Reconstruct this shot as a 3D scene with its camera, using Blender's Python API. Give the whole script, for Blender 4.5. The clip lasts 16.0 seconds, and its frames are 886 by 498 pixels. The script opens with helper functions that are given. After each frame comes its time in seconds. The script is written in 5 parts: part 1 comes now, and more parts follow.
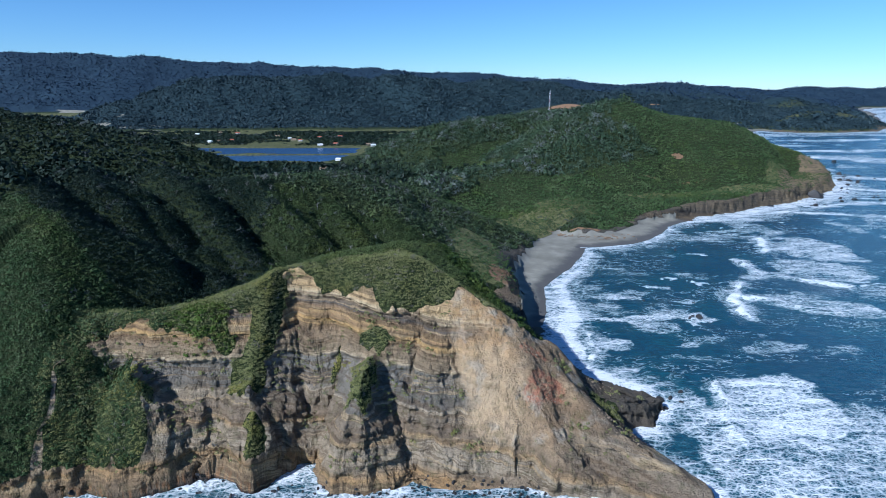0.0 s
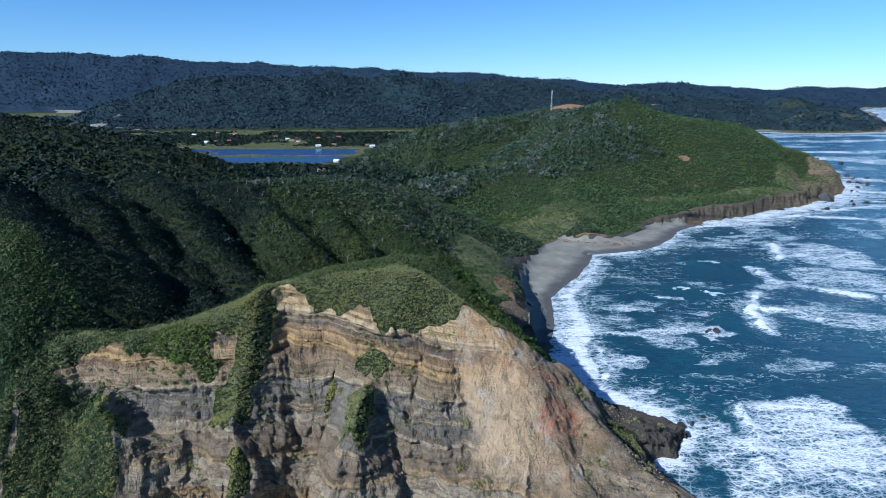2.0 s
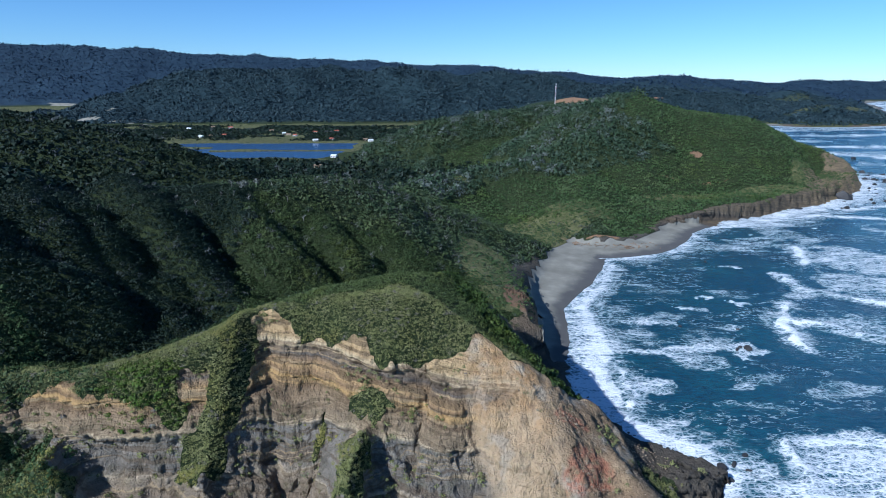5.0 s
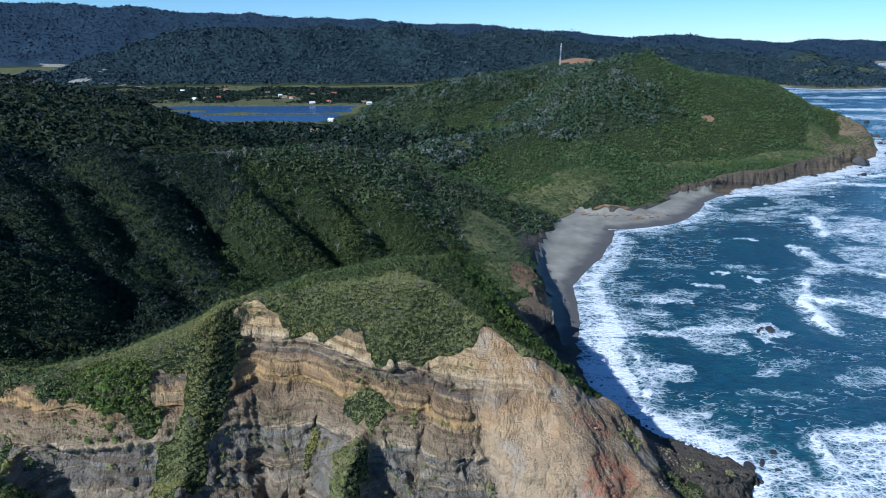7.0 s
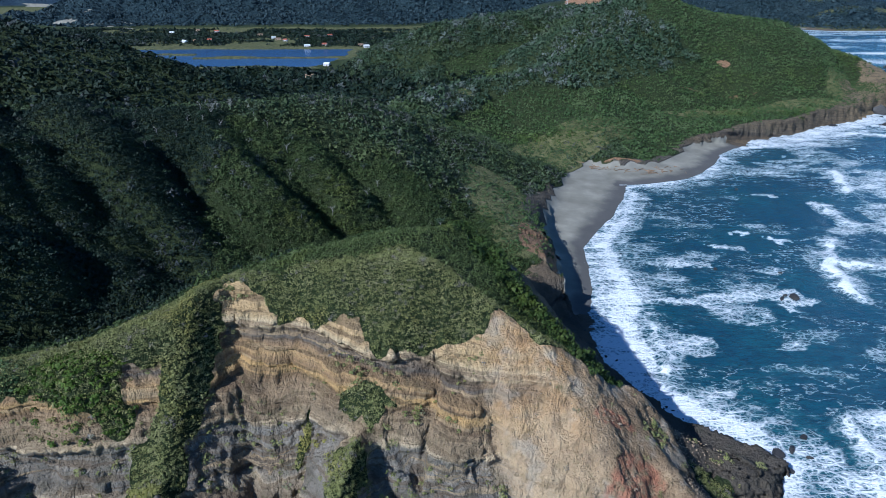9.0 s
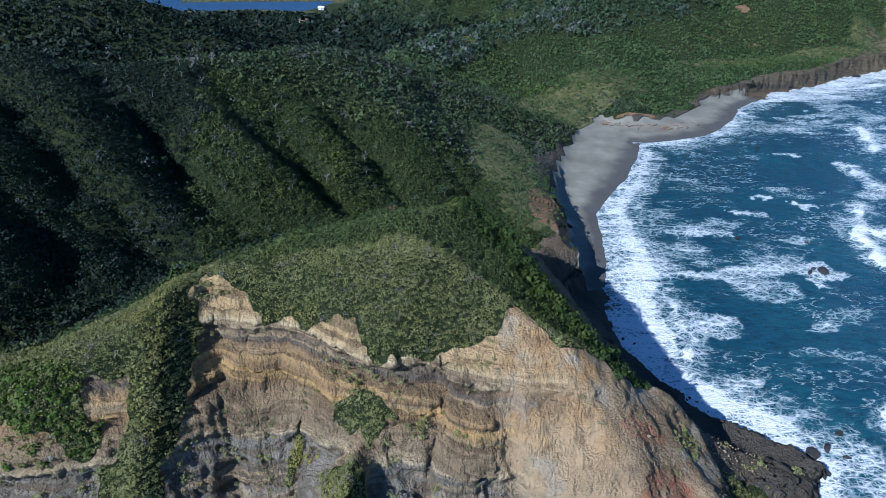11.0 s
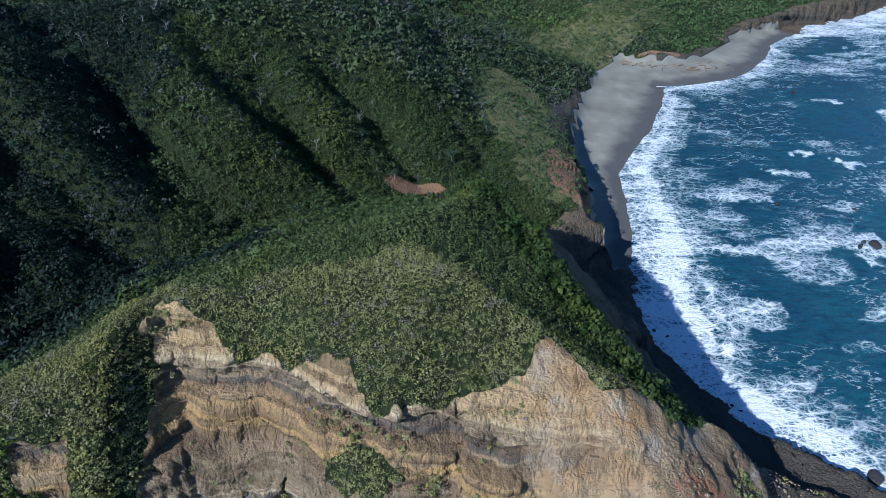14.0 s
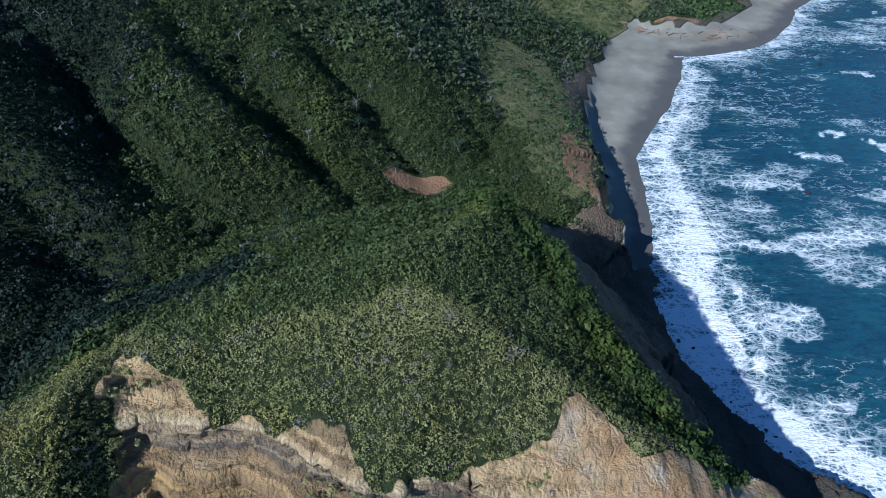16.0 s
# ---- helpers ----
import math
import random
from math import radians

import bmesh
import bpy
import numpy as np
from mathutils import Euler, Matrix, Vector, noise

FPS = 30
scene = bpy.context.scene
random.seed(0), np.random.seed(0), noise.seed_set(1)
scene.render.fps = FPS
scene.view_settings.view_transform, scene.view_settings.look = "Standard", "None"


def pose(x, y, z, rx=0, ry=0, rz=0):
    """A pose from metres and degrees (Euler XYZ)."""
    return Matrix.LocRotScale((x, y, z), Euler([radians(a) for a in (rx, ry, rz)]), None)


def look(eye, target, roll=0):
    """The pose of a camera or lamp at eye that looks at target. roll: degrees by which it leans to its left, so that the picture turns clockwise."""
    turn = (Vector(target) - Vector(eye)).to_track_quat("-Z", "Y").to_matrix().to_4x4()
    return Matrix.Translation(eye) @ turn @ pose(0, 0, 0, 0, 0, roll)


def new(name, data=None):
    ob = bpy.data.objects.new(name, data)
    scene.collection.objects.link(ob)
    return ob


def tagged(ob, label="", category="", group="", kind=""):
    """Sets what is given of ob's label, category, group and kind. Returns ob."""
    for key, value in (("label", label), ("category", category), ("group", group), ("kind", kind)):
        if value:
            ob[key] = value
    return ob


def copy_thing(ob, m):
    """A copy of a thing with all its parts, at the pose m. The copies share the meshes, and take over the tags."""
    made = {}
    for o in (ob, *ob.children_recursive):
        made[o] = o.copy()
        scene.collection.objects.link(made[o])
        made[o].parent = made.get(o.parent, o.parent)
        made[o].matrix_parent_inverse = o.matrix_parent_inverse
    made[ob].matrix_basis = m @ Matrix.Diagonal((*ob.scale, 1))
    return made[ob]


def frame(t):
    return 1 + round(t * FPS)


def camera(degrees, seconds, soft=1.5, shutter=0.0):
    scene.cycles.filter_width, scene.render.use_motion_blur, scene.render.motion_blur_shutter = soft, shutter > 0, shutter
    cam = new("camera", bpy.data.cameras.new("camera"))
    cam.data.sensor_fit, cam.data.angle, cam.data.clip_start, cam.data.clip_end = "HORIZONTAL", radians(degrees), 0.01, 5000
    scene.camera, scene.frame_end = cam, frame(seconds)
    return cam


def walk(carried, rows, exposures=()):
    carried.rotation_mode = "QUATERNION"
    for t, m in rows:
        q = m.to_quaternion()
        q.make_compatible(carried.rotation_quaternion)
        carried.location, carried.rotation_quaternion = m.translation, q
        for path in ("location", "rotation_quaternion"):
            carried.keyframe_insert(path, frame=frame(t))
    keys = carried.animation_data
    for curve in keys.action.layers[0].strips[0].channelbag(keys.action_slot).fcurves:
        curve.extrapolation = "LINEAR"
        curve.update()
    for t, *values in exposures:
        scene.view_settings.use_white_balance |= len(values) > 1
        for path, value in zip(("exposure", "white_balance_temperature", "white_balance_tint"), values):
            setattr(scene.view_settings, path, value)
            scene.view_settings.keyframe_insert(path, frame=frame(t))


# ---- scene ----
cam = camera(72.9, 16.0, soft=0.8)
METRES, EYE, TILT, LEAN, TURN = 160.0, 122.0, -14.9, 0.0, 0.0
ROWS = [
    (0.0, 0.0, 0.0, 0.0, -0.0, 0.0, 0.0),
    (0.5, -0.0019, 0.0287, 0.0079, -0.02, -0.0, -0.01),
    (1.0, -0.0045, 0.058, 0.0157, -0.04, 0.0, -0.01),
    (1.5, -0.0068, 0.0874, 0.0237, -0.06, -0.0, -0.01),
    (2.0, -0.0097, 0.1169, 0.0319, -0.07, 0.0, -0.0),
    (2.5, -0.0128, 0.1462, 0.0401, -0.1, -0.02, -0.0),
    (3.0, -0.0158, 0.1759, 0.0477, -0.11, -0.01, -0.01),
    (3.5, -0.0183, 0.2056, 0.0556, -0.11, -0.05, -0.01),
    (4.0, -0.0214, 0.2357, 0.0635, -0.15, -0.18, -0.02),
    (6.5, -0.031, 0.3871, 0.1038, -0.17, -2.81, 0.01),
    (7.0, -0.0333, 0.4175, 0.1116, -0.16, -4.14, 0.03),
    (7.5, -0.036, 0.448, 0.1194, -0.17, -5.45, 0.03),
    (8.0, -0.0387, 0.4784, 0.1275, -0.19, -6.76, 0.01),
    (8.5, -0.0415, 0.5077, 0.1351, -0.22, -7.98, -0.01),
    (9.0, -0.0436, 0.5387, 0.1429, -0.21, -9.23, 0.01),
    (9.5, -0.0461, 0.5692, 0.1515, -0.23, -10.48, -0.02),
    (12.0, -0.0583, 0.7215, 0.1924, -0.23, -16.5, -0.03),
    (12.5, -0.0609, 0.752, 0.2008, -0.24, -17.63, -0.05),
    (13.0, -0.0632, 0.7817, 0.2087, -0.26, -18.73, -0.01),
    (13.5, -0.066, 0.8118, 0.2168, -0.28, -19.83, 0.0),
    (14.0, -0.0691, 0.8421, 0.225, -0.29, -20.92, -0.04),
    (14.5, -0.0714, 0.8724, 0.2328, -0.28, -21.97, 0.0),
    (15.0, -0.074, 0.9026, 0.2404, -0.31, -22.91, -0.01),
    (15.5, -0.0764, 0.933, 0.2487, -0.29, -23.91, -0.02),
    (16.0, -0.0789, 0.9632, 0.2566, -0.32, -24.73, -0.02),
]
walk(cam, [(t, pose(0, 0, EYE, TILT, LEAN, TURN) @ pose(METRES * x, METRES * y, METRES * z, 90 + pitch, roll, yaw)) for t, x, y, z, yaw, pitch, roll in ROWS],
     [(0.0, 0.1, 5150, 10), (16.0, 0.1, 5150, 10)])

# ---------------------------------------------------------------- light
world = bpy.data.worlds.new("sky")
scene.world = world
world.use_nodes = True
SUN_TO, SUN_UP = (0.77, 0.64), 38.0        # the way the light travels over the ground, and the sun's height in degrees
wn = world.node_tree
sky = wn.nodes.new("ShaderNodeTexSky")
sky.sky_type, sky.sun_disc = "NISHITA", False
sky.sun_elevation = radians(SUN_UP)
sky.sun_rotation = math.atan2(-SUN_TO[0], -SUN_TO[1])
sky.altitude, sky.air_density, sky.dust_density, sky.ozone_density = 100, 0.85, 0.0, 4.0
clear = wn.nodes.new("ShaderNodeMix")
clear.data_type, clear.blend_type = "RGBA", "MULTIPLY"
clear.inputs[0].default_value, clear.inputs[7].default_value = 1.0, (0.70, 0.88, 1.0, 1)
wn.links.new(sky.outputs[0], clear.inputs[6])
wn.links.new(clear.outputs[2], wn.nodes["Background"].inputs[0])
wn.nodes["Background"].inputs[1].default_value = 0.105
sun_data = bpy.data.lights.new("sun", "SUN")
sun_data.energy, sun_data.angle, sun_data.color = 5.9, radians(0.55), (1.0, 0.95, 0.87)
sun = new("sun", sun_data)
sun.matrix_world = look((-200, -150, 300), Vector((-200, -150, 300)) + Vector((SUN_TO[0], SUN_TO[1], -math.hypot(*SUN_TO) * math.tan(radians(SUN_UP)))))
scene.view_settings.exposure = 0.0


# ---------------------------------------------------------------- materials
class Mat:
    """A node material, built up by short calls."""

    def __init__(self, name, roughness=0.9, specular=0.3):
        self.m = bpy.data.materials.new(name)
        self.m.use_nodes = True
        self.t = self.m.node_tree
        self.b = self.t.nodes["Principled BSDF"]
        self.b.inputs["Roughness"].default_value = roughness
        self.b.inputs["Specular IOR Level"].default_value = specular
        self.geo = self.t.nodes.new("ShaderNodeNewGeometry")

    def put(self, node, key, value):
        if isinstance(value, (int, float, tuple)):
            node.inputs[key].default_value = value
        else:
            self.t.links.new(value, node.inputs[key])

    def place(self, scale=(1, 1, 1)):
        n = self.t.nodes.new("ShaderNodeMapping")
        n.inputs["Scale"].default_value = scale
        self.put(n, "Vector", self.geo.outputs["Position"])
        return n.outputs[0]

    def attr(self, name):
        n = self.t.nodes.new("ShaderNodeAttribute")
        n.attribute_name = name
        return n.outputs["Fac"]

    def noise(self, size, detail=4.0, rough=0.55, stretch=(1, 1, 1), warp=0.0):
        n = self.t.nodes.new("ShaderNodeTexNoise")
        n.inputs["Scale"].default_value, n.inputs["Detail"].default_value = 1.0 / size, detail
        n.inputs["Roughness"].default_value, n.inputs["Distortion"].default_value = rough, warp
        self.put(n, "Vector", self.place(stretch))
        return n.outputs["Fac"]

    def crease(self, size, width, stretch=(1, 1, 1), detail=3.0):
        """1 along thin winding lines, 0 between them."""
        n = self.noise(size, detail, 0.6, stretch)
        return self.span(self.math("ABSOLUTE", self.math("SUBTRACT", n, 0.5)), 0.0, width, 1.0, 0.0)

    def cells(self, size, feature="F1", stretch=(1, 1, 1), warp=0.0):
        n = self.t.nodes.new("ShaderNodeTexVoronoi")
        n.feature = feature
        n.inputs["Scale"].default_value = 1.0 / size
        at = self.place(stretch)
        if warp:
            w = self.t.nodes.new("ShaderNodeTexNoise")
            w.inputs["Scale"].default_value, w.inputs["Detail"].default_value = 0.6 / size, 3.0
            self.put(w, "Vector", self.place(stretch))
            k = self.t.nodes.new("ShaderNodeVectorMath")
            k.operation = "MULTIPLY_ADD"
            self.put(k, 0, w.outputs["Color"])
            k.inputs[1].default_value = (warp * size,) * 3
            self.put(k, 2, at)
            at = k.outputs[0]
        self.put(n, "Vector", at)
        return n.outputs["Distance"]

    def math(self, op, a, b=0.0, c=0.0):
        n = self.t.nodes.new("ShaderNodeMath")
        n.operation = op
        for i, v in enumerate((a, b, c)):
            self.put(n, i, v)
        return n.outputs[0]

    def span(self, value, lo, hi, out_lo=0.0, out_hi=1.0):
        n = self.t.nodes.new("ShaderNodeMapRange")
        n.interpolation_type = "SMOOTHSTEP"
        self.put(n, 0, value)
        for i, v in enumerate((lo, hi, out_lo, out_hi)):
            n.inputs[1 + i].default_value = v
        return n.outputs[0]

    def ramp(self, value, stops):
        n = self.t.nodes.new("ShaderNodeValToRGB")
        e = n.color_ramp.elements
        while len(e) < len(stops):
            e.new(0.5)
        for k, (at, col) in enumerate(stops):
            e[k].position, e[k].color = at, (*col, 1)
        self.put(n, 0, value)
        return n.outputs[0]

    def mix(self, fac, a, b, blend="MIX"):
        n = self.t.nodes.new("ShaderNodeMix")
        n.data_type, n.blend_type = "RGBA", blend
        self.put(n, 0, fac)
        for key, v in ((6, a), (7, b)):
            self.put(n, key, (*v, 1) if isinstance(v, tuple) else v)
        return n.outputs[2]

    def random(self):
        return self.geo.outputs["Random Per Island"]

    def height(self):
        n = self.t.nodes.new("ShaderNodeSeparateXYZ")
        self.put(n, 0, self.geo.outputs["Position"])
        return n.outputs["Z"]

    def layered(self, level, size, detail, drift):
        """Noise that runs along the beds."""
        n = self.t.nodes.new("ShaderNodeSeparateXYZ")
        self.put(n, 0, self.geo.outputs["Position"])
        c = self.t.nodes.new("ShaderNodeCombineXYZ")
        self.put(c, 0, self.math("MULTIPLY", n.outputs[0], drift))
        self.put(c, 1, self.math("MULTIPLY", n.outputs[1], drift))
        self.put(c, 2, level)
        t = self.t.nodes.new("ShaderNodeTexNoise")
        t.inputs["Scale"].default_value, t.inputs["Detail"].default_value = 1.0 / size, detail
        self.put(t, "Vector", c.outputs[0])
        return t.outputs["Fac"]

    def along_x(self):
        n = self.t.nodes.new("ShaderNodeSeparateXYZ")
        self.put(n, 0, self.geo.outputs["Position"])
        return n.outputs["X"]

    def bump(self, height, strength=0.5, distance=0.3):
        n = self.t.nodes.new("ShaderNodeBump")
        n.inputs["Strength"].default_value, n.inputs["Distance"].default_value = strength, distance
        self.put(n, "Height", height)
        self.t.links.new(n.outputs[0], self.b.inputs["Normal"])
        return self

    def colour(self, value):
        self.put(self.b, "Base Color", (*value, 1) if isinstance(value, tuple) else value)
        return self


def rock_colours(m):
    """Level beds of sandstone and siltstone, by height, with streaks running down."""
    z = m.height()
    bend = m.math("ADD", m.attr("bed"), m.math("MULTIPLY", m.math("SUBTRACT", m.noise(1.6, 3), 0.5), 0.45))
    bend = m.math("ADD", bend, m.math("MULTIPLY", m.math("MULTIPLY", m.math("SUBTRACT", m.noise(8, 4), 0.5), 3.5), m.span(z, 32.0, 25.0)))
    beds = m.ramp(m.math("DIVIDE", bend, 64.0), [(h / 64.0, c) for h, c in (
        (0, (0.057, 0.048, 0.043)), (3, (0.15, 0.11, 0.075)), (7, (0.30, 0.21, 0.12)), (9.5, (0.38, 0.245, 0.12)), (12, (0.29, 0.235, 0.17)), (15, (0.35, 0.295, 0.22)),
        (18, (0.31, 0.26, 0.195)), (19.2, (0.36, 0.25, 0.135)), (20.5, (0.22, 0.17, 0.12)), (22.5, (0.21, 0.165, 0.12)), (26, (0.24, 0.20, 0.15)),
        (26.9, (0.44, 0.37, 0.27)), (27.6, (0.175, 0.16, 0.14)), (31, (0.18, 0.168, 0.148)), (33.5, (0.245, 0.228, 0.20)), (35.9, (0.19, 0.18, 0.16)),
        (36.5, (0.50, 0.41, 0.28)), (36.9, (0.47, 0.38, 0.25)), (37.6, (0.23, 0.18, 0.12)), (40, (0.295, 0.225, 0.145)), (41.5, (0.22, 0.15, 0.09)), (43.2, (0.50, 0.335, 0.145)),
        (44.6, (0.25, 0.165, 0.095)), (45.8, (0.42, 0.285, 0.14)), (47.2, (0.24, 0.17, 0.11)), (48.1, (0.125, 0.112, 0.10)), (49.6, (0.235, 0.185, 0.135)),
        (50.5, (0.60, 0.48, 0.31)), (50.9, (0.25, 0.185, 0.12)), (51.5, (0.62, 0.50, 0.32)), (52.6, (0.48, 0.35, 0.19)), (64, (0.48, 0.345, 0.18)))])
    beds = m.mix(m.span(m.noise(13, 4, 0.6), 0.5, 0.66, 0.0, 0.28), beds, (0.33, 0.255, 0.165))
    thin = m.layered(bend, 0.75, 2, 0.04)
    beds = m.mix(m.span(thin, 0.5, 0.6, 0.0, 0.62), beds, (0.12, 0.085, 0.055))
    pale = m.layered(m.math("ADD", bend, 37.0), 1.2, 2, 0.04)
    beds = m.mix(m.span(pale, 0.6, 0.66, 0.0, 0.6), beds, (0.42, 0.32, 0.19))
    slip = m.mix(m.noise(6, 5, 0.65), (0.56, 0.43, 0.28), (0.36, 0.26, 0.155))
    slip = m.mix(m.math("MULTIPLY", m.span(z, 26.0, 42.0), m.span(m.noise(5, 4), 0.35, 0.65)), slip, (0.40, 0.245, 0.115))
    slip = m.mix(m.span(m.noise(1.0, 3, 0.6, (0.5, 0.2, 0.09)), 0.5, 0.7, 0.0, 0.38), slip, (0.24, 0.175, 0.12))
    slip = m.mix(m.math("MULTIPLY", m.span(m.along_x(), 18.0, 36.0), m.span(m.noise(7, 5, 0.65), 0.3, 0.55, 0.3, 0.9)), slip, (0.185, 0.128, 0.08))
    slip = m.mix(m.span(m.noise(9, 3), 0.55, 0.66, 0.0, 0.6), slip, (0.40, 0.36, 0.30))
    slip = m.mix(m.span(m.cells(0.9), 0.0, 0.28, 0.35, 0.0), slip, (0.52, 0.42, 0.29))
    beds = m.mix(m.attr("slip"), beds, slip)
    beds = m.mix(m.math("MULTIPLY", m.attr("red"), m.span(m.noise(2.2, 4), 0.34, 0.6, 0.0, 0.75)), beds, (0.36, 0.145, 0.09))
    streak = m.noise(1.0, 4, 0.65, (1.1, 1.1, 0.07))
    beds = m.mix(m.span(streak, 0.56, 0.72, 0.0, 0.38), beds, (0.065, 0.05, 0.038))
    beds = m.mix(m.span(m.noise(0.8, 5, 0.7), 0.5, 0.7, 0.0, 0.2), beds, (0.40, 0.30, 0.18))
    beds = m.mix(m.span(m.noise(11, 5, 0.65), 0.56, 0.68, 0.0, 0.4), beds, (0.085, 0.072, 0.06))
    # uneven darker patches over the lower beds, clear of the slip
    dark_patches = m.math("MULTIPLY", m.span(m.noise(5, 6, 0.7, (1, 1, 0.6), 0.6), 0.5, 0.6), m.math("MULTIPLY", m.span(z, 37.0, 30.0), m.span(m.attr("slip"), 0.0, 0.6, 1.0, 0.0)))
    beds = m.mix(m.math("MULTIPLY", dark_patches, 0.42), beds, (0.075, 0.062, 0.045))
    moss_on = m.math("MULTIPLY", m.span(m.noise(3.5, 5, 0.7), 0.52, 0.62), m.span(m.attr("ledge"), 0.2, 0.8, 0.15, 0.75))
    beds = m.mix(moss_on, beds, (0.07, 0.08, 0.03))
    rills = m.crease(3.2, 0.035, (1, 1, 0.3))
    laminae = m.crease(1.5, 0.045, (0.18, 0.18, 1.3))
    joints = m.crease(1.3, 0.04, (1, 1, 0.75), 4.0)
    firm = m.span(m.attr("slip"), 0.0, 1.0, 1.0, 0.2)
    beds = m.mix(m.math("MULTIPLY", m.math("MULTIPLY", rills, 0.12), firm), beds, (0.06, 0.045, 0.032))
    beds = m.mix(m.math("MULTIPLY", m.math("MULTIPLY", laminae, 0.15), firm), beds, (0.07, 0.055, 0.04))
    beds = m.mix(m.math("MULTIPLY", m.math("MULTIPLY", joints, 0.06), firm), beds, (0.055, 0.042, 0.032))
    rust = m.math("MULTIPLY", m.span(bend, 6.0, 1.5), m.span(m.noise(1.0, 3, 0.6, (0.8, 0.8, 0.1)), 0.5, 0.62))
    beds = m.mix(m.math("MULTIPLY", rust, 0.35), beds, (0.36, 0.15, 0.05))
    beds = m.mix(m.math("MULTIPLY", m.attr("basalt"), 0.85), beds, (0.065, 0.060, 0.054))
    beds = m.mix(1.0, beds, (1.14, 1.09, 1.0), "MULTIPLY")
    wet = m.span(bend, 0.2, 1.7, 0.9, 0.0)
    return m.mix(wet, beds, (0.035, 0.033, 0.032))


def make_ground():
    m = Mat("ground", 0.95, 0.15)
    rock = rock_colours(m)
    moss = m.ramp(m.noise(3, 6, 0.7), [(0.25, (0.016, 0.024, 0.010)), (0.5, (0.030, 0.042, 0.015)), (0.75, (0.056, 0.066, 0.026))])
    pasture = m.ramp(m.noise(7, 6, 0.65), [(0.3, (0.085, 0.092, 0.036)), (0.55, (0.150, 0.148, 0.062)), (0.75, (0.21, 0.175, 0.10))])
    sand = m.ramp(m.noise(14, 5, 0.55), [(0.3, (0.165, 0.155, 0.124)), (0.55, (0.226, 0.212, 0.170)), (0.75, (0.305, 0.287, 0.234))])
    sand = m.mix(m.span(m.math("ADD", m.height(), m.math("MULTIPLY", m.math("SUBTRACT", m.noise(12, 4), 0.5), 1.0)), 0.35, 1.15, 0.85, 0.0), sand, (0.070, 0.068, 0.068))
    edge = m.math("ADD", m.attr("bare"), m.math("MULTIPLY", m.math("SUBTRACT", m.noise(2.4, 4, 0.65), 0.5), 0.8))
    col = m.mix(m.span(m.math("ADD", m.attr("grass"), m.math("MULTIPLY", m.math("SUBTRACT", m.noise(5, 4), 0.5), 0.5)), 0.35, 0.6), moss, pasture)
    # distance haze is mixed into these bluish forest colours, bluest farthest off
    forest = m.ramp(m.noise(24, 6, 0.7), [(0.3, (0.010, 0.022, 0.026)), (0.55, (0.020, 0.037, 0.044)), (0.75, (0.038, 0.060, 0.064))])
    hazy_forest = m.ramp(m.noise(60, 6, 0.7), [(0.3, (0.012, 0.025, 0.042)), (0.55, (0.020, 0.038, 0.058)), (0.75, (0.036, 0.060, 0.078))])
    forest = m.mix(m.attr("distance"), forest, hazy_forest)
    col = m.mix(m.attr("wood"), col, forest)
    col = m.mix(m.span(edge, 0.42, 0.58), col, rock)
    col = m.mix(m.span(m.attr("sand"), 0.4, 0.6), col, sand)
    col = m.mix(m.span(m.math("ADD", m.attr("earth"), m.math("MULTIPLY", m.math("SUBTRACT", m.noise(6, 4), 0.5), 0.7)), 0.4, 0.6), col, (0.27, 0.16, 0.09))
    m.colour(col)
    lamina = m.noise(1.0, 4, 0.7, (0.22, 0.22, 2.4))
    rough = m.math("ADD", m.noise(0.8, 6, 0.75), m.math("MULTIPLY", lamina, 0.9))
    rough = m.math("SUBTRACT", rough, m.math("MULTIPLY", m.crease(3.2, 0.05, (1, 1, 0.3)), 0.25))
    rough = m.math("SUBTRACT", rough, m.math("MULTIPLY", m.crease(1.3, 0.06, (1, 1, 0.75), 4.0), 0.08))
    rough = m.math("ADD", rough, m.math("MULTIPLY", m.noise(2.6, 3, 0.6, (1, 1, 0.5)), 1.2))
    flat = m.math("SUBTRACT", 1.0, m.math("MULTIPLY", m.span(m.attr("sand"), 0.4, 0.6), 0.93))
    rough = m.math("ADD", rough, m.math("MULTIPLY", m.noise(1.0, 3, 0.65, (1.5, 1.5, 0.14)), 1.1))
    m.bump(m.math("MULTIPLY", rough, flat), 0.95, 0.85)
    return m.m


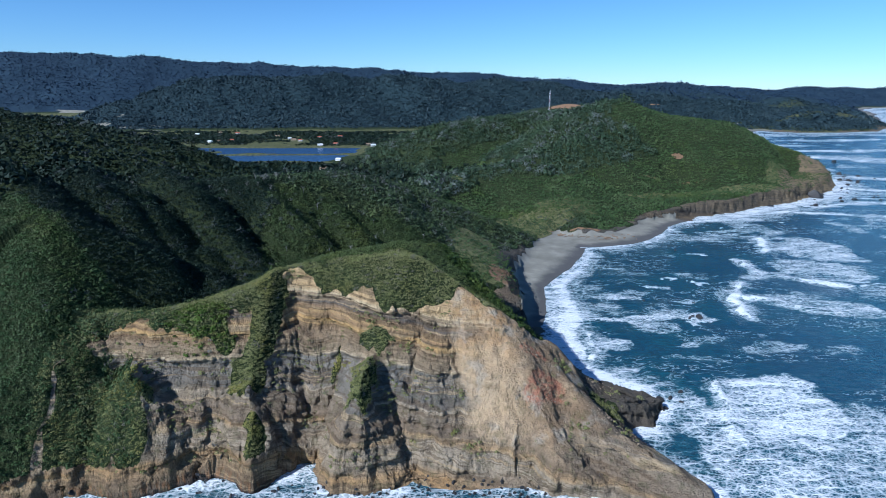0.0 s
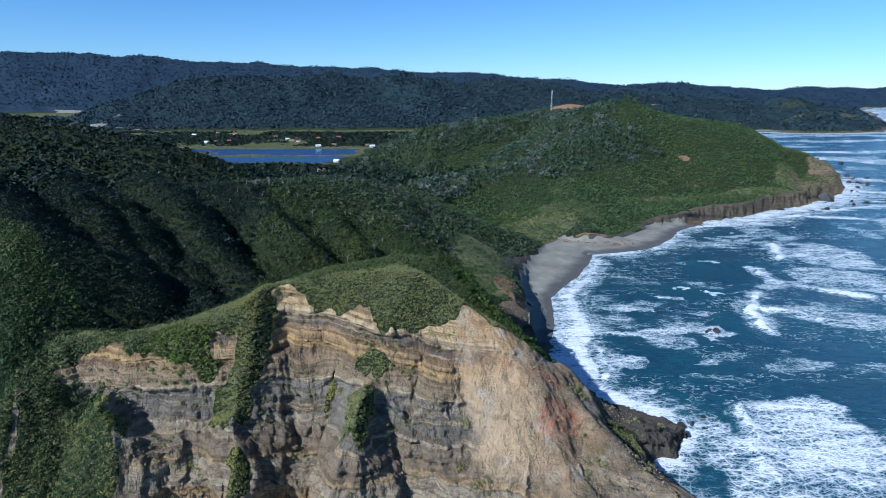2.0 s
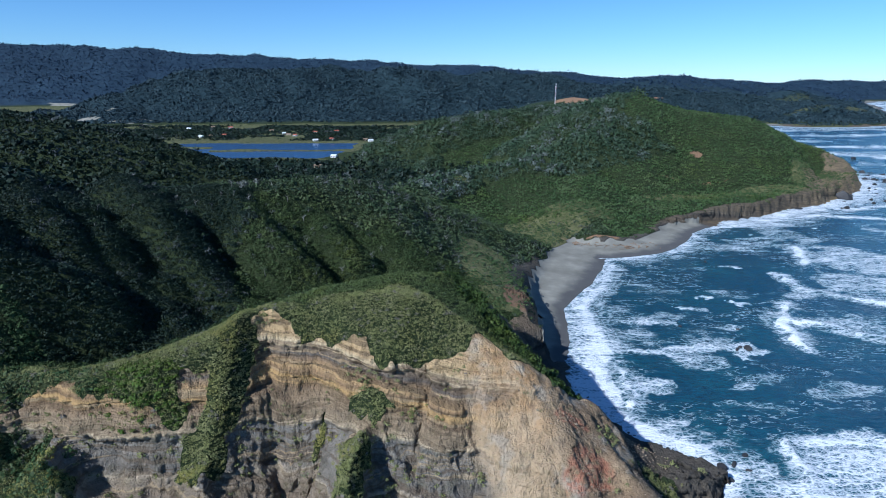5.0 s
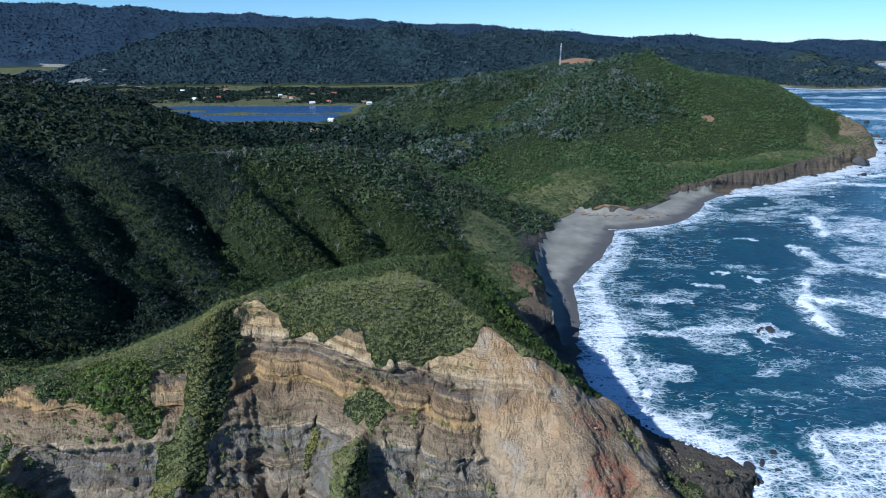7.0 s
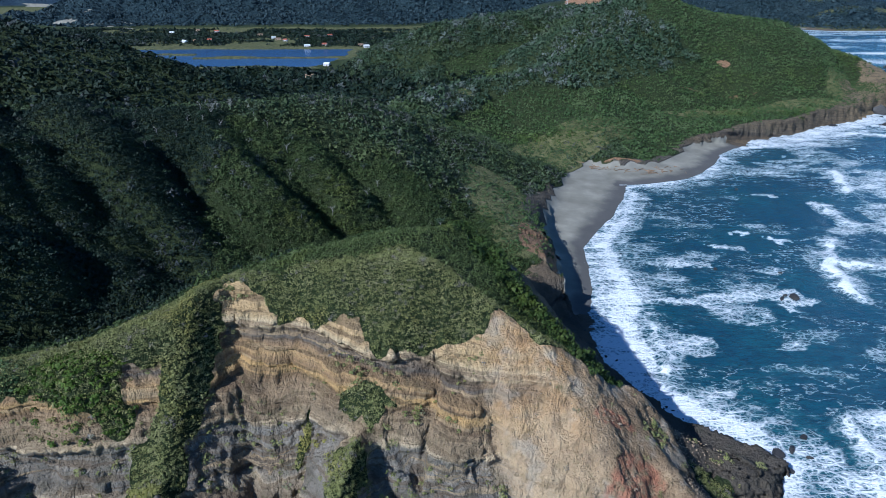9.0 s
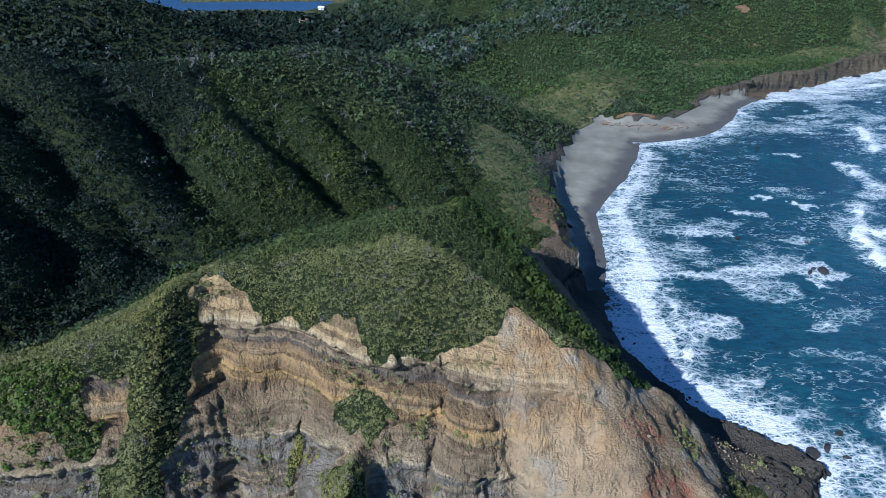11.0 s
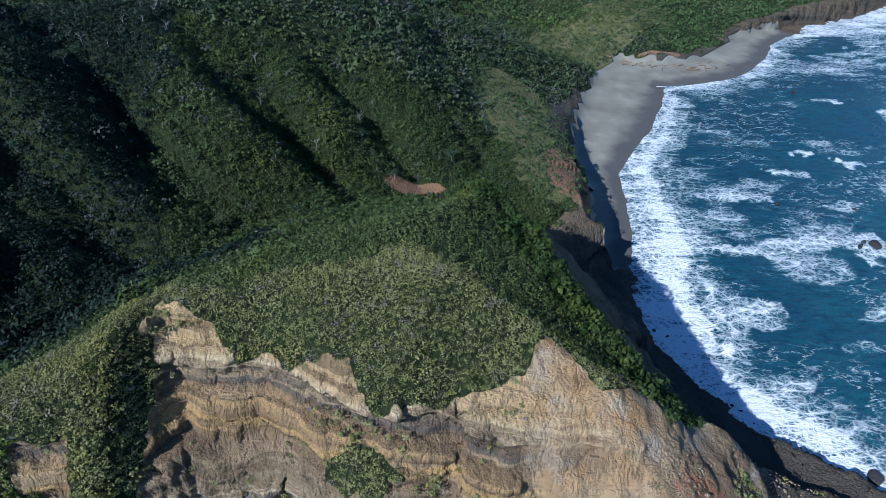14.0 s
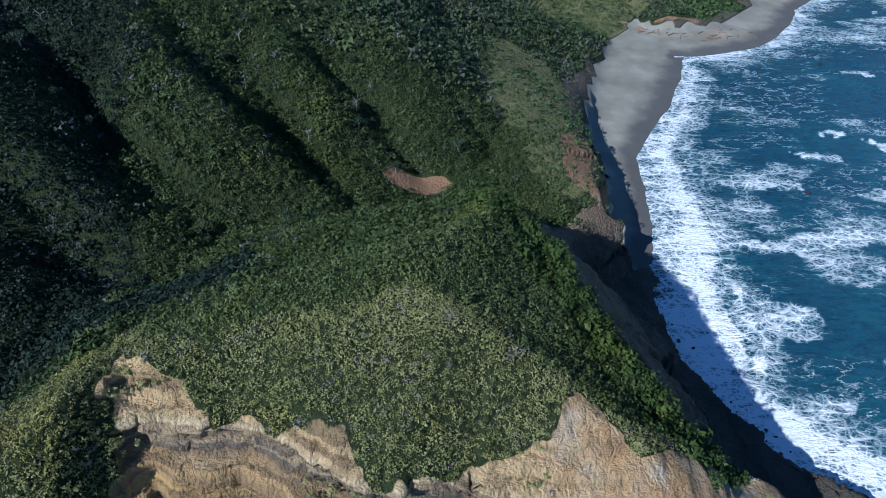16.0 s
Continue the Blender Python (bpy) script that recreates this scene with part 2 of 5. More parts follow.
def make_leaf(name, dark, mid, pale, patch=7.0, silver=0.0, grey=(0.20, 0.21, 0.185)):
    """Leaves that differ from spray to spray, from plant to plant and from patch to patch; silver: the share of bare grey plants."""
    m = Mat(name, 0.65, 0.14)
    own = m.ramp(m.random(), [(0.0, dark), (0.5, mid), (1.0, pale)])
    plant = m.ramp(m.attr("plant"), [(0.0, dark), (0.35, mid), (0.8, mid), (1.0, tuple(0.5 * (a + b) for a, b in zip(mid, pale)))])
    area = m.ramp(m.noise(patch, 4, 0.6), [(0.3, dark), (0.5, mid), (0.72, pale)])
    col = m.mix(0.5, m.mix(0.55, own, plant), area)
    wide = m.noise(patch * 4.5, 3, 0.6)
    warm = m.mix(1.0, col, (1.25, 1.10, 0.72), "MULTIPLY")
    col = m.mix(m.span(wide, 0.5, 0.68, 0.0, 0.8 if patch < 30 else 0.0), col, warm)
    if silver:
        some = m.math("MULTIPLY", m.span(m.math("FRACT", m.math("MULTIPLY", m.attr("plant"), 7.3)), 1 - silver, 1.02 - silver), m.span(m.noise(patch * 3.1, 4, 0.6), 0.46, 0.6))
        col = m.mix(some, col, grey)
    m.colour(col)
    return m.m


def make_sea():
    m = Mat("sea_water", 0.12, 0.5)
    foam = m.attr("foam")
    net = m.math("SUBTRACT", 1.0, m.span(m.cells(3.4, "DISTANCE_TO_EDGE", (0.8, 1.15, 1), 0.9), 0.0, 0.2))
    fine = m.math("SUBTRACT", 1.0, m.span(m.cells(1.15, "DISTANCE_TO_EDGE", (0.8, 1.1, 1), 0.8), 0.0, 0.26))
    lace = m.math("MAXIMUM", net, m.math("MULTIPLY", fine, 0.75))
    wisps = m.noise(9.0, 7, 0.7, (0.5, 1.2, 1), 0.8)
    grain = m.noise(1.5, 6, 0.75, (0.6, 1.2, 1), 0.5)
    f = m.math("MULTIPLY_ADD", foam, 0.86, -0.37)
    f = m.math("MULTIPLY_ADD", m.math("SUBTRACT", wisps, 0.5), 1.7, f)
    f = m.math("MULTIPLY_ADD", m.math("SUBTRACT", grain, 0.5), 1.0, f)
    f = m.math("MULTIPLY_ADD", m.math("MULTIPLY", lace, m.span(foam, 0.06, 0.4)), 0.42, f)
    threads = m.math("MULTIPLY", m.crease(7.0, 0.028, (0.55, 1.15, 1), 5.0), m.span(m.noise(34, 4, 0.6, (0.6, 1.2, 1)), 0.44, 0.58))
    f = m.math("MAXIMUM", f, m.math("MULTIPLY", threads, m.span(grain, 0.35, 0.65, 0.1, 0.62)))
    white = m.span(f, 0.0, 0.72)
    churn = m.math("MULTIPLY_ADD", m.span(foam, 0.1, 0.6), 0.14, m.span(f, -0.2, 0.4, 0.0, 0.6))
    deep = m.ramp(m.noise(70, 5, 0.6), [(0.3, (0.004, 0.023, 0.050)), (0.5, (0.007, 0.037, 0.066)), (0.7, (0.012, 0.070, 0.088))])
    water = m.mix(churn, deep, (0.036, 0.155, 0.175))
    water = m.mix(m.span(m.noise(2.6, 6, 0.75, (0.5, 1.2, 1)), 0.42, 0.66, 0.0, 0.7), water, (0.003, 0.019, 0.038))
    m.colour(m.mix(white, water, m.mix(m.span(f, 0.15, 0.7), (0.46, 0.54, 0.57), (0.74, 0.76, 0.77))))
    m.put(m.b, "Roughness", m.span(white, 0.0, 1.0, 0.16, 0.8))
    waves = m.math("MULTIPLY_ADD", m.noise(1.4, 4, 0.65, (0.7, 1.0, 1)), 0.55, m.noise(6, 5, 0.62, (0.6, 1.0, 1)))
    m.bump(m.math("MULTIPLY_ADD", white, 0.3, waves), 0.9, 1.3)
    return m.m


def make_lake():
    m = Mat("lake_water", 0.2, 0.4)
    m.colour(m.mix(m.noise(120, 4, 0.6, (0.3, 1, 1)), (0.012, 0.035, 0.10), (0.02, 0.05, 0.12)))
    m.bump(m.noise(3, 4), 0.2, 0.2)
    return m.m


GROUND, SEA, LAKE = make_ground(), make_sea(), make_lake()
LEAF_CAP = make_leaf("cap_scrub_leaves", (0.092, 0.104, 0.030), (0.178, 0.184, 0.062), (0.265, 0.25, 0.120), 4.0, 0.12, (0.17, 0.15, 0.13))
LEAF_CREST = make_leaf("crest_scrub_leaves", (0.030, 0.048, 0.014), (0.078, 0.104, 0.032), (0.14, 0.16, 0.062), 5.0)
LEAF_SLOPE = make_leaf("slope_scrub_leaves", (0.015, 0.029, 0.010), (0.040, 0.061, 0.018), (0.092, 0.112, 0.036), 8.0, 0.08, (0.10, 0.105, 0.09))
LEAF_SIDE = make_leaf("side_bush_leaves", (0.014, 0.034, 0.010), (0.040, 0.072, 0.022), (0.13, 0.145, 0.070), 6.0)
LEAF_RIDGE = make_leaf("ridge_scrub_leaves", (0.018, 0.036, 0.015), (0.044, 0.066, 0.026), (0.095, 0.120, 0.066), 12.0, 0.34, (0.085, 0.09, 0.078))
LEAF_HILL = make_leaf("hill_forest_leaves", (0.014, 0.030, 0.014), (0.036, 0.062, 0.030), (0.10, 0.125, 0.085), 20.0, 0.45, (0.105, 0.12, 0.105))
# the next two leaf colours carry the blue of the hazy air
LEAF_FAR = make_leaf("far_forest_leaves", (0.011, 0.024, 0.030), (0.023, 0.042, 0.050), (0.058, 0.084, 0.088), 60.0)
LEAF_RANGE = make_leaf("hazy_range_leaves", (0.012, 0.026, 0.048), (0.020, 0.039, 0.066), (0.034, 0.059, 0.086), 120.0)
# dark forest green; on the valley head and side slope it also paints shade
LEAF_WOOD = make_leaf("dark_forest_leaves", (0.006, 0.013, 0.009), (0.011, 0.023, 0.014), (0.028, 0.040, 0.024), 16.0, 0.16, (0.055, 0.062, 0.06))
LEAF_LOW = make_leaf("low_scrub_leaves", (0.022, 0.046, 0.016), (0.052, 0.086, 0.028), (0.105, 0.130, 0.055), 22.0)
LEAF_DARK = make_leaf("dark_shrub_leaves", (0.012, 0.024, 0.006), (0.034, 0.058, 0.012), (0.075, 0.10, 0.028), 4.0)
LEAF_HANG = make_leaf("hanging_green_leaves", (0.020, 0.038, 0.006), (0.050, 0.085, 0.010), (0.11, 0.145, 0.028), 3.0)


def plain(name, colour, roughness=0.8, size=0.5, spread=0.25):
    """A painted, wooden or stone surface with a little unevenness."""
    m = Mat(name, roughness)
    low, high = tuple(c * (1 - spread) for c in colour), tuple(min(c * (1 + spread), 0.9) for c in colour)
    m.colour(m.ramp(m.noise(size, 5, 0.65), [(0.3, low), (0.7, high)]))
    m.bump(m.noise(size * 0.4, 4), 0.35, size * 0.15)
    return m.m


def make_sea_rock():
    m = Mat("wet_rock", 0.55, 0.5)
    col = m.ramp(m.noise(1.6, 6, 0.7), [(0.3, (0.012, 0.011, 0.011)), (0.6, (0.026, 0.024, 0.023)), (0.8, (0.05, 0.046, 0.041))])
    m.colour(m.mix(m.span(m.height(), 0.0, 0.6, 0.8, 0.0), col, (0.012, 0.012, 0.012)))
    m.bump(m.noise(0.7, 6, 0.7), 0.9, 0.4)
    return m.m


SEA_ROCK = make_sea_rock()
BARK = plain("grey_bark", (0.22, 0.21, 0.195), 0.9, 0.3)
WALLS = [plain("white_boards", (0.72, 0.71, 0.68), 0.7, 1.5, 0.1), plain("tan_boards", (0.42, 0.32, 0.21), 0.8, 1.5, 0.15), plain("grey_boards", (0.46, 0.47, 0.47), 0.8, 1.5, 0.12)]
ROOFS = [plain("zinc_roof", (0.62, 0.63, 0.64), 0.45, 2.0, 0.12), plain("red_roof", (0.33, 0.10, 0.06), 0.6, 2.0, 0.15), plain("brown_roof", (0.22, 0.15, 0.10), 0.7, 2.0, 0.15)]
PANE = plain("window_pane", (0.03, 0.04, 0.05), 0.1, 1.0, 0.1)
WOOD = plain("door_wood", (0.16, 0.10, 0.06), 0.7, 0.6)
STEEL = plain("galvanised_steel", (0.60, 0.60, 0.61), 0.5, 0.8, 0.1)
RED_PAINT = plain("red_mast_paint", (0.45, 0.07, 0.04), 0.6, 0.8, 0.12)
CONCRETE = plain("concrete", (0.40, 0.39, 0.37), 0.9, 1.0, 0.12)


# ---------------------------------------------------------------- shape of the land
# ridge lines: (x, y, crest height) stations, flank slope, rounding of the crest
RIDGES = {
    "headland": ([(-128, 196, 47), (-104, 194, 47), (-82, 196, 51), (-67, 204, 55), (-56, 214, 58), (-38, 222, 61.5),
                  (-18, 229, 63.5)], 0.66, 7.0),
    "brow": ([(-36, 214, 58.5), (-26, 219, 61.5), (-10, 219, 60.8), (0, 216, 55.2), (7, 211.5, 51), (15, 207.5, 46)], 0.9, 2.5),
    "peak": ([(-18, 229, 63), (-8, 240, 60.5), (-2, 256, 55.5)], 0.95, 3.0),
    "shoulder": ([(0, 257, 54.5), (7, 246, 52.5), (10, 236, 50), (16, 227, 45.5), (25, 216, 37), (42, 209, 25), (61, 207, 11.5), (80, 205, 4)], 1.35, 2.2),
    "nose": ([(34, 206, 31), (44, 189, 23), (62, 172, 11), (80, 156, 3)], 0.85, 2.5),
    "spur": ([(-240, 270, 105), (-175, 242, 90), (-148, 222, 77), (-142, 204, 63), (-131, 180, 43), (-125, 160, 22), (-124, 148, 8)], 0.75, 6.0),
    "main_hill": ([(-420, 420, 80), (-300, 372, 69), (-190, 348, 70), (-122, 336, 73), (-100, 356, 72), (-80, 375, 71), (-64, 392, 69), (-50, 415, 63),
                   (-35, 432, 55), (-10, 444, 44), (10, 455, 34), (30, 462, 24), (50, 468, 14)], 0.66, 15.0),
    "rib_a": ([(-150, 320, 81), (-124, 291, 73), (-103, 274, 58), (-82, 265, 42)], 0.6, 4.0),
    "rib_s": ([(-190, 300, 88), (-152, 265, 81), (-134, 257, 71), (-114, 245, 51)], 0.6, 6.0),
    "rib_b": ([(-105, 338, 72), (-88, 311, 64), (-68, 297, 53), (-46, 288, 36)], 0.6, 4.0),
    "rib_c": ([(-75, 365, 64), (-60, 331, 56), (-42, 314, 44), (-27, 304, 27)], 0.6, 4.0),
    "rib_e": ([(-48, 372, 60), (-30, 345, 49), (-16, 326, 38), (-6, 312, 26)], 0.5, 9.0),
    "rib_d": ([(-30, 428, 46), (0, 375, 31), (12, 340, 27), (14, 322, 28), (24, 312, 24)], 0.45, 8.0),
    "left_hill": ([(-900, 760, 128), (-700, 690, 126), (-530, 645, 110), (-390, 650, 89), (-305, 660, 68), (-232, 676, 44), (-195, 720, 21), (-172, 765, 6)], 0.42, 22.0),
    "mast_hill": ([(-150, 1040, 14), (-85, 1010, 42), (-10, 1005, 68), (75, 1040, 74), (190, 1100, 79), (235, 960, 92),
                   (238, 830, 106), (268, 828, 97), (302, 822, 88), (340, 826, 83), (378, 832, 80), (411, 838, 69), (444, 846, 51), (484, 818, 38), (504, 806, 28), (518, 798, 16)], 0.55, 30.0),
    "mast_front": ([(238, 830, 104), (170, 740, 68), (90, 690, 44), (20, 670, 33), (-30, 600, 30), (-30, 520, 30)], 0.5, 15.0),
    "beach_rise": ([(150, 690, 40), (130, 600, 22), (112, 535, 11), (118, 512, 7)], 0.3, 12.0),
    "quarry_hill": ([(235, 1500, 82), (300, 1500, 92), (370, 1510, 88), (480, 1530, 70)], 0.4, 20.0),
    "terrace": ([(190, 604, 13), (250, 610, 14), (330, 646, 14), (400, 692, 15), (470, 758, 17)], 0.2, 22.0),
    "lake_hill": ([(-1250, 2080, 40), (-1050, 2120, 112), (-920, 2230, 176), (-815, 2320, 186), (-410, 2420, 182), (155, 2520, 170),
                   (520, 2620, 148), (910, 2620, 108), (1150, 2500, 70)], 0.36, 70.0),
    "coast_hill": ([(700, 2950, 110), (1280, 3550, 172), (1700, 3650, 130), (2300, 4050, 90)], 0.28, 120.0),
    "bay_hill": ([(1150, 2560, 74), (1480, 2700, 76), (1750, 2800, 52), (2000, 3050, 40)], 0.3, 60.0),
    "bay_point": ([(985, 1990, 14), (1090, 1990, 42), (1200, 1980, 52), (1330, 2010, 46), (1480, 2120, 22)], 0.4, 25.0),
    "far_range": ([(-4400, 4150, 420), (-3100, 4300, 372), (-2000, 4350, 333), (-900, 4450, 282), (0, 4500, 243), (560, 4500, 215),
                   (1400, 4650, 160)], 0.3, 120.0),
    "far_coast": ([(1400, 4680, 140), (2600, 4700, 128), (3100, 4720, 142), (4400, 4700, 135)], 0.25, 100.0),
}
# foot of the land above the sea: (x, y, foot height, width of the sand below it, steepness of the cliff above it)
SHORE_NEAR = [(-260, 150, 0, 2, 1.5), (-140, 148, 0, 2, 1.6), (-122, 157, 0, 2, 1.75), (-111, 162, 0, 2, 1.75), (-104, 158, 0, 2, 1.75), (-93, 159, 0, 2, 1.9), (-84, 164, 0, 2, 1.9),
              (-74, 169, 0, 2, 1.9), (-66, 167, 0, 2, 1.7), (-62, 162, 0, 2, 2.0), (-58, 161, 0, 2, 2.0), (-54, 168, 0, 2, 1.7), (-49, 177, 0, 2, 1.6), (-43, 178, 0, 2, 1.6), (-39, 166, 0, 2, 1.8),
              (-34, 161, 0, 2, 1.7), (-22, 160, 0, 2, 1.7), (-16, 165, 0.4, 3, 1.4), (-11, 171, 0.6, 4, 1.22), (-2, 168, 0.7, 4, 1.15), (8, 167, 0.8, 5, 1.15), (20, 168, 0.8, 4, 1.1), (29, 168, 0.8, 4, 1.2)]
SHORE_NOSE = [(34, 161, 0, 2, 1.5), (56, 158, 0, 2, 1.5), (80, 150, 0, 2, 1.5), (83, 158, 0, 2, 1.5), (76, 170, 0, 2, 1.3), (67, 184, 0, 2, 1.2),
              (66, 197, 0, 2, 1.3), (77, 200, 0, 2, 1.3), (88, 212, 0, 2, 1.3), (80, 221, 0, 2, 1.3), (66, 229, 0, 2, 1.4), (54, 244, 0, 2, 1.5)]
SHORE_BEACH = [(49, 258, 0.2, 3, 1.6), (45, 280, 0.5, 5, 1.7), (43, 300, 1.0, 12, 1.7), (44, 318, 1.4, 17, 1.6), (47, 343, 1.8, 17, 1.5),
               (46, 369, 2, 23, 1.5), (52, 398, 2.2, 34, 1.4), (65, 441, 2.4, 46, 0.7), (81, 480, 2.6, 54, 0.3), (100, 509, 2.6, 62, 0.2),
               (117, 493, 2.4, 38, 0.9), (145, 503, 2.0, 34, 1.0), (168, 523, 2.0, 30, 0.6), (190, 552, 1.8, 27, 0.8), (222, 569, 1.0, 15, 1.5)]
SHORE_FAR = [(252, 586, 0.4, 8, 2.2), (300, 606, 0.2, 5, 2.2), (343, 637, 0, 3, 2.0), (390, 660, 0, 3, 1.5), (440, 705, 0, 3, 1.3), (482, 742, 0, 3, 1.5), (510, 782, 0, 3, 1.6),
             (535, 850, 0, 3, 1.4), (556, 960, 0, 3, 0.8), (520, 1200, 1, 20, 0.6), (620, 1500, 2, 60, 0.4), (830, 1850, 2, 80, 0.3), (985, 1915, 2, 60, 0.5),
             (1040, 1790, 0, 4, 1.2), (1150, 1800, 0, 4, 1.2), (1300, 1850, 0, 4, 1.0)]
SHORE_HORIZON = [(1500, 2060, 0, 5, 0.6), (1700, 2440, 1, 30, 0.5), (1950, 2800, 1, 40, 0.5), (2250, 3300, 2, 60, 0.5), (2600, 3900, 2, 60, 0.4), (2900, 4200, 2, 60, 0.4), (3250, 4330, 2, 60, 0.4),
                 (4900, 4450, 2, 60, 0.4), (4900, 6500, 2, 60, 0.4), (-6500, 6500, 2, 60, 0.4), (-6500, 150, 2, 60, 0.4)]
SHORE = np.array(SHORE_NEAR + SHORE_NOSE + SHORE_BEACH + SHORE_FAR + SHORE_HORIZON, float)
# the cliff's upper tier: x, the line where it passes 30 m, its steepness, and the height of the bench and buttresses before it
TIERS = np.array([(-130, 176, 1.6, 60), (-116, 184, 1.6, 40), (-108, 183, 1.6, 30), (-100, 181, 1.6, 34), (-93, 182, 1.7, 25), (-80, 181.5, 1.9, 24), (-70, 183, 1.6, 26),
                  (-64, 183, 1.25, 26), (-59, 187.5, 1.2, 18), (-54, 191.5, 1.3, 8), (-46, 195, 1.45, 4), (-40, 196, 1.45, 9), (-36, 195.5, 1.5, 26), (-31, 193.5, 1.6, 28.5), (-19, 191, 1.5, 28.5),
                  (-14, 192, 1.35, 23), (-10, 193, 1.25, 21), (-5, 195, 1.3, 60), (7, 195.5, 1.5, 60), (15, 193.5, 1.4, 60), (24, 192, 0.9, 60), (32, 200, 0.9, 60), (60, 240, 0.9, 60)])
# the lip along which the headland falls off to the cove behind it: (x, y, height)
LIP = [(37, 307, 26), (20, 296, 26), (6, 282, 35), (-4, 268, 48), (2, 258, 54), (9, 247, 52), (12, 241, 50), (15.5, 234, 46.5), (22, 227, 41), (29, 216.5, 33), (40, 211, 26), (52, 209, 18.5), (80, 207, 5)]
# clefts, caves and ribs of the cliff: (x, y, depth) stations, half width and top
GULLIES = [
    ([(-122, 190, 3), (-114, 181, 8), (-110, 168, 4)], 11.0, 90),
    ([(4, 203, 1), (6, 191, 7), (8, 178, 4)], 13.0, 90),
    ([(-56, 214, 0.5), (-53.5, 205, 1.5), (-51, 198, 2), (-48, 187, 3)], 3.5, 90),
    ([(-62, 212, -1.5), (-61.5, 198, -3.5), (-63.5, 182, -3), (-65, 172, -2)], 6.0, 90),
    ([(-24, 193, -2), (-25, 185, -5), (-24, 172, -3)], 6.0, 90),
    ([(-17, 185, 1.5), (-15, 180, 3), (-12, 172, 3)], 4.0, 27),
    ([(-90, 180, 1), (-82, 176, 2.5), (-74, 176, 3), (-68, 174, 2)], 6.5, 33),
    ([(-84, 172, 3), (-80, 166, 5)], 4.0, 17),
        ([(-34, 172, 3), (-31, 166, 6)], 4.0, 12),
    ([(-97, 176, -2), (-93, 166, -3)], 7.0, 90),
    ([(-57, 169, -3), (-57, 162, -5)], 4.0, 90),
]
# gullies down the slope behind the headland: (x, y, depth) stations and half width
SLOPE_GULLIES = [
    ([(-146, 295, 2.3), (-130, 281, 5.5), (-112, 269, 7.0), (-92, 258, 6.2), (-80, 255, 3.1)], 9.0),
    ([(-118, 310, 2.3), (-106, 299, 5.5), (-91, 290, 7.8), (-74, 282, 7.0), (-55, 279, 3.1)], 8.0),
    ([(-92, 332, 2.3), (-77, 319, 4.7), (-60, 307, 7.8), (-47, 297, 7.0), (-36, 289, 3.1)], 7.0),
    ([(-62, 348, 2.3), (-48, 334, 4.7), (-31, 324, 6.2), (-20, 316, 5.5), (-12, 310, 2.3)], 6.0),
    ([(-162, 287, 2.3), (-144, 269, 6.2), (-125, 252, 7.8), (-104, 237, 5.5)], 10.0),
    ([(-22, 352, 2.3), (-7, 337, 4.7), (2, 322, 3.9)], 5.0),
    ([(-70, 322, 0.8), (-62, 317, 3.1), (-50, 306, 3.1), (-42, 299, 0.8)], 3.5),
    ([(-104, 318, 0.8), (-92, 302, 3.1), (-78, 292, 3.1), (-66, 287, 0.8)], 4.0),
]


def noise2(x, y, size, seed=0):
    """Smooth value noise between -1 and 1."""
    x, y = np.asarray(x, float) / size, np.asarray(y, float) / size
    xi, yi = np.floor(x).astype(np.int64), np.floor(y).astype(np.int64)
    u, v = x - xi, y - yi
    u, v = u * u * u * (u * (u * 6 - 15) + 10), v * v * v * (v * (v * 6 - 15) + 10)

    def corner(i, j):
        h = (i * 374761393 + j * 668265263 + seed * 974711 + 1013) & 0x7FFFFFFF
        h = ((h ^ (h >> 13)) * 1274126177) & 0x7FFFFFFF
        h = ((h ^ (h >> 16)) * 668265263) & 0x7FFFFFFF
        return ((h >> 7) & 0xFFFF) / 32767.5 - 1
    a, b, c, d = corner(xi, yi), corner(xi + 1, yi), corner(xi, yi + 1), corner(xi + 1, yi + 1)
    return (a * (1 - u) + b * u) * (1 - v) + (c * (1 - u) + d * u) * v


def hashed(i, j, seed):
    """A random number between 0 and 1 for each pair of whole numbers."""
    h = (np.asarray(i).astype(np.int64) * 374761393 + np.asarray(j).astype(np.int64) * 668265263 + seed * 974711 + 77) & 0x7FFFFFFF
    h = ((h ^ (h >> 13)) * 1274126177) & 0x7FFFFFFF
    h = ((h ^ (h >> 16)) * 668265263) & 0x7FFFFFFF
    return ((h >> 7) & 0xFFFF) / 65535.0


def fractal(x, y, size, octaves=4, seed=0, rough=0.5):
    total, amp, norm = 0.0, 1.0, 0.0
    for k in range(octaves):
        total = total + amp * noise2(x, y, size / 2 ** k, seed + 17 * k)
        norm, amp = norm + amp, amp * rough
    return total / norm


def along(x, y, stations, closed=False):
    """Distance to a line of stations, and the stations' further values at the nearest place."""
    pts = np.asarray(stations, float)
    best = np.full(np.shape(x), 1e18)
    vals = [np.zeros(np.shape(x)) for _ in range(pts.shape[1] - 2)]
    n = len(pts) if closed else len(pts) - 1
    for k in range(n):
        a, b = pts[k], pts[(k + 1) % len(pts)]
        e = b[:2] - a[:2]
        t = np.clip(((x - a[0]) * e[0] + (y - a[1]) * e[1]) / max(e @ e, 1e-9), 0, 1)
        d2 = (x - a[0] - t * e[0]) ** 2 + (y - a[1] - t * e[1]) ** 2
        near = d2 < best
        best = np.where(near, d2, best)
        for i in range(len(vals)):
            vals[i] = np.where(near, a[2 + i] + t * (b[2 + i] - a[2 + i]), vals[i])
    return np.sqrt(best), vals


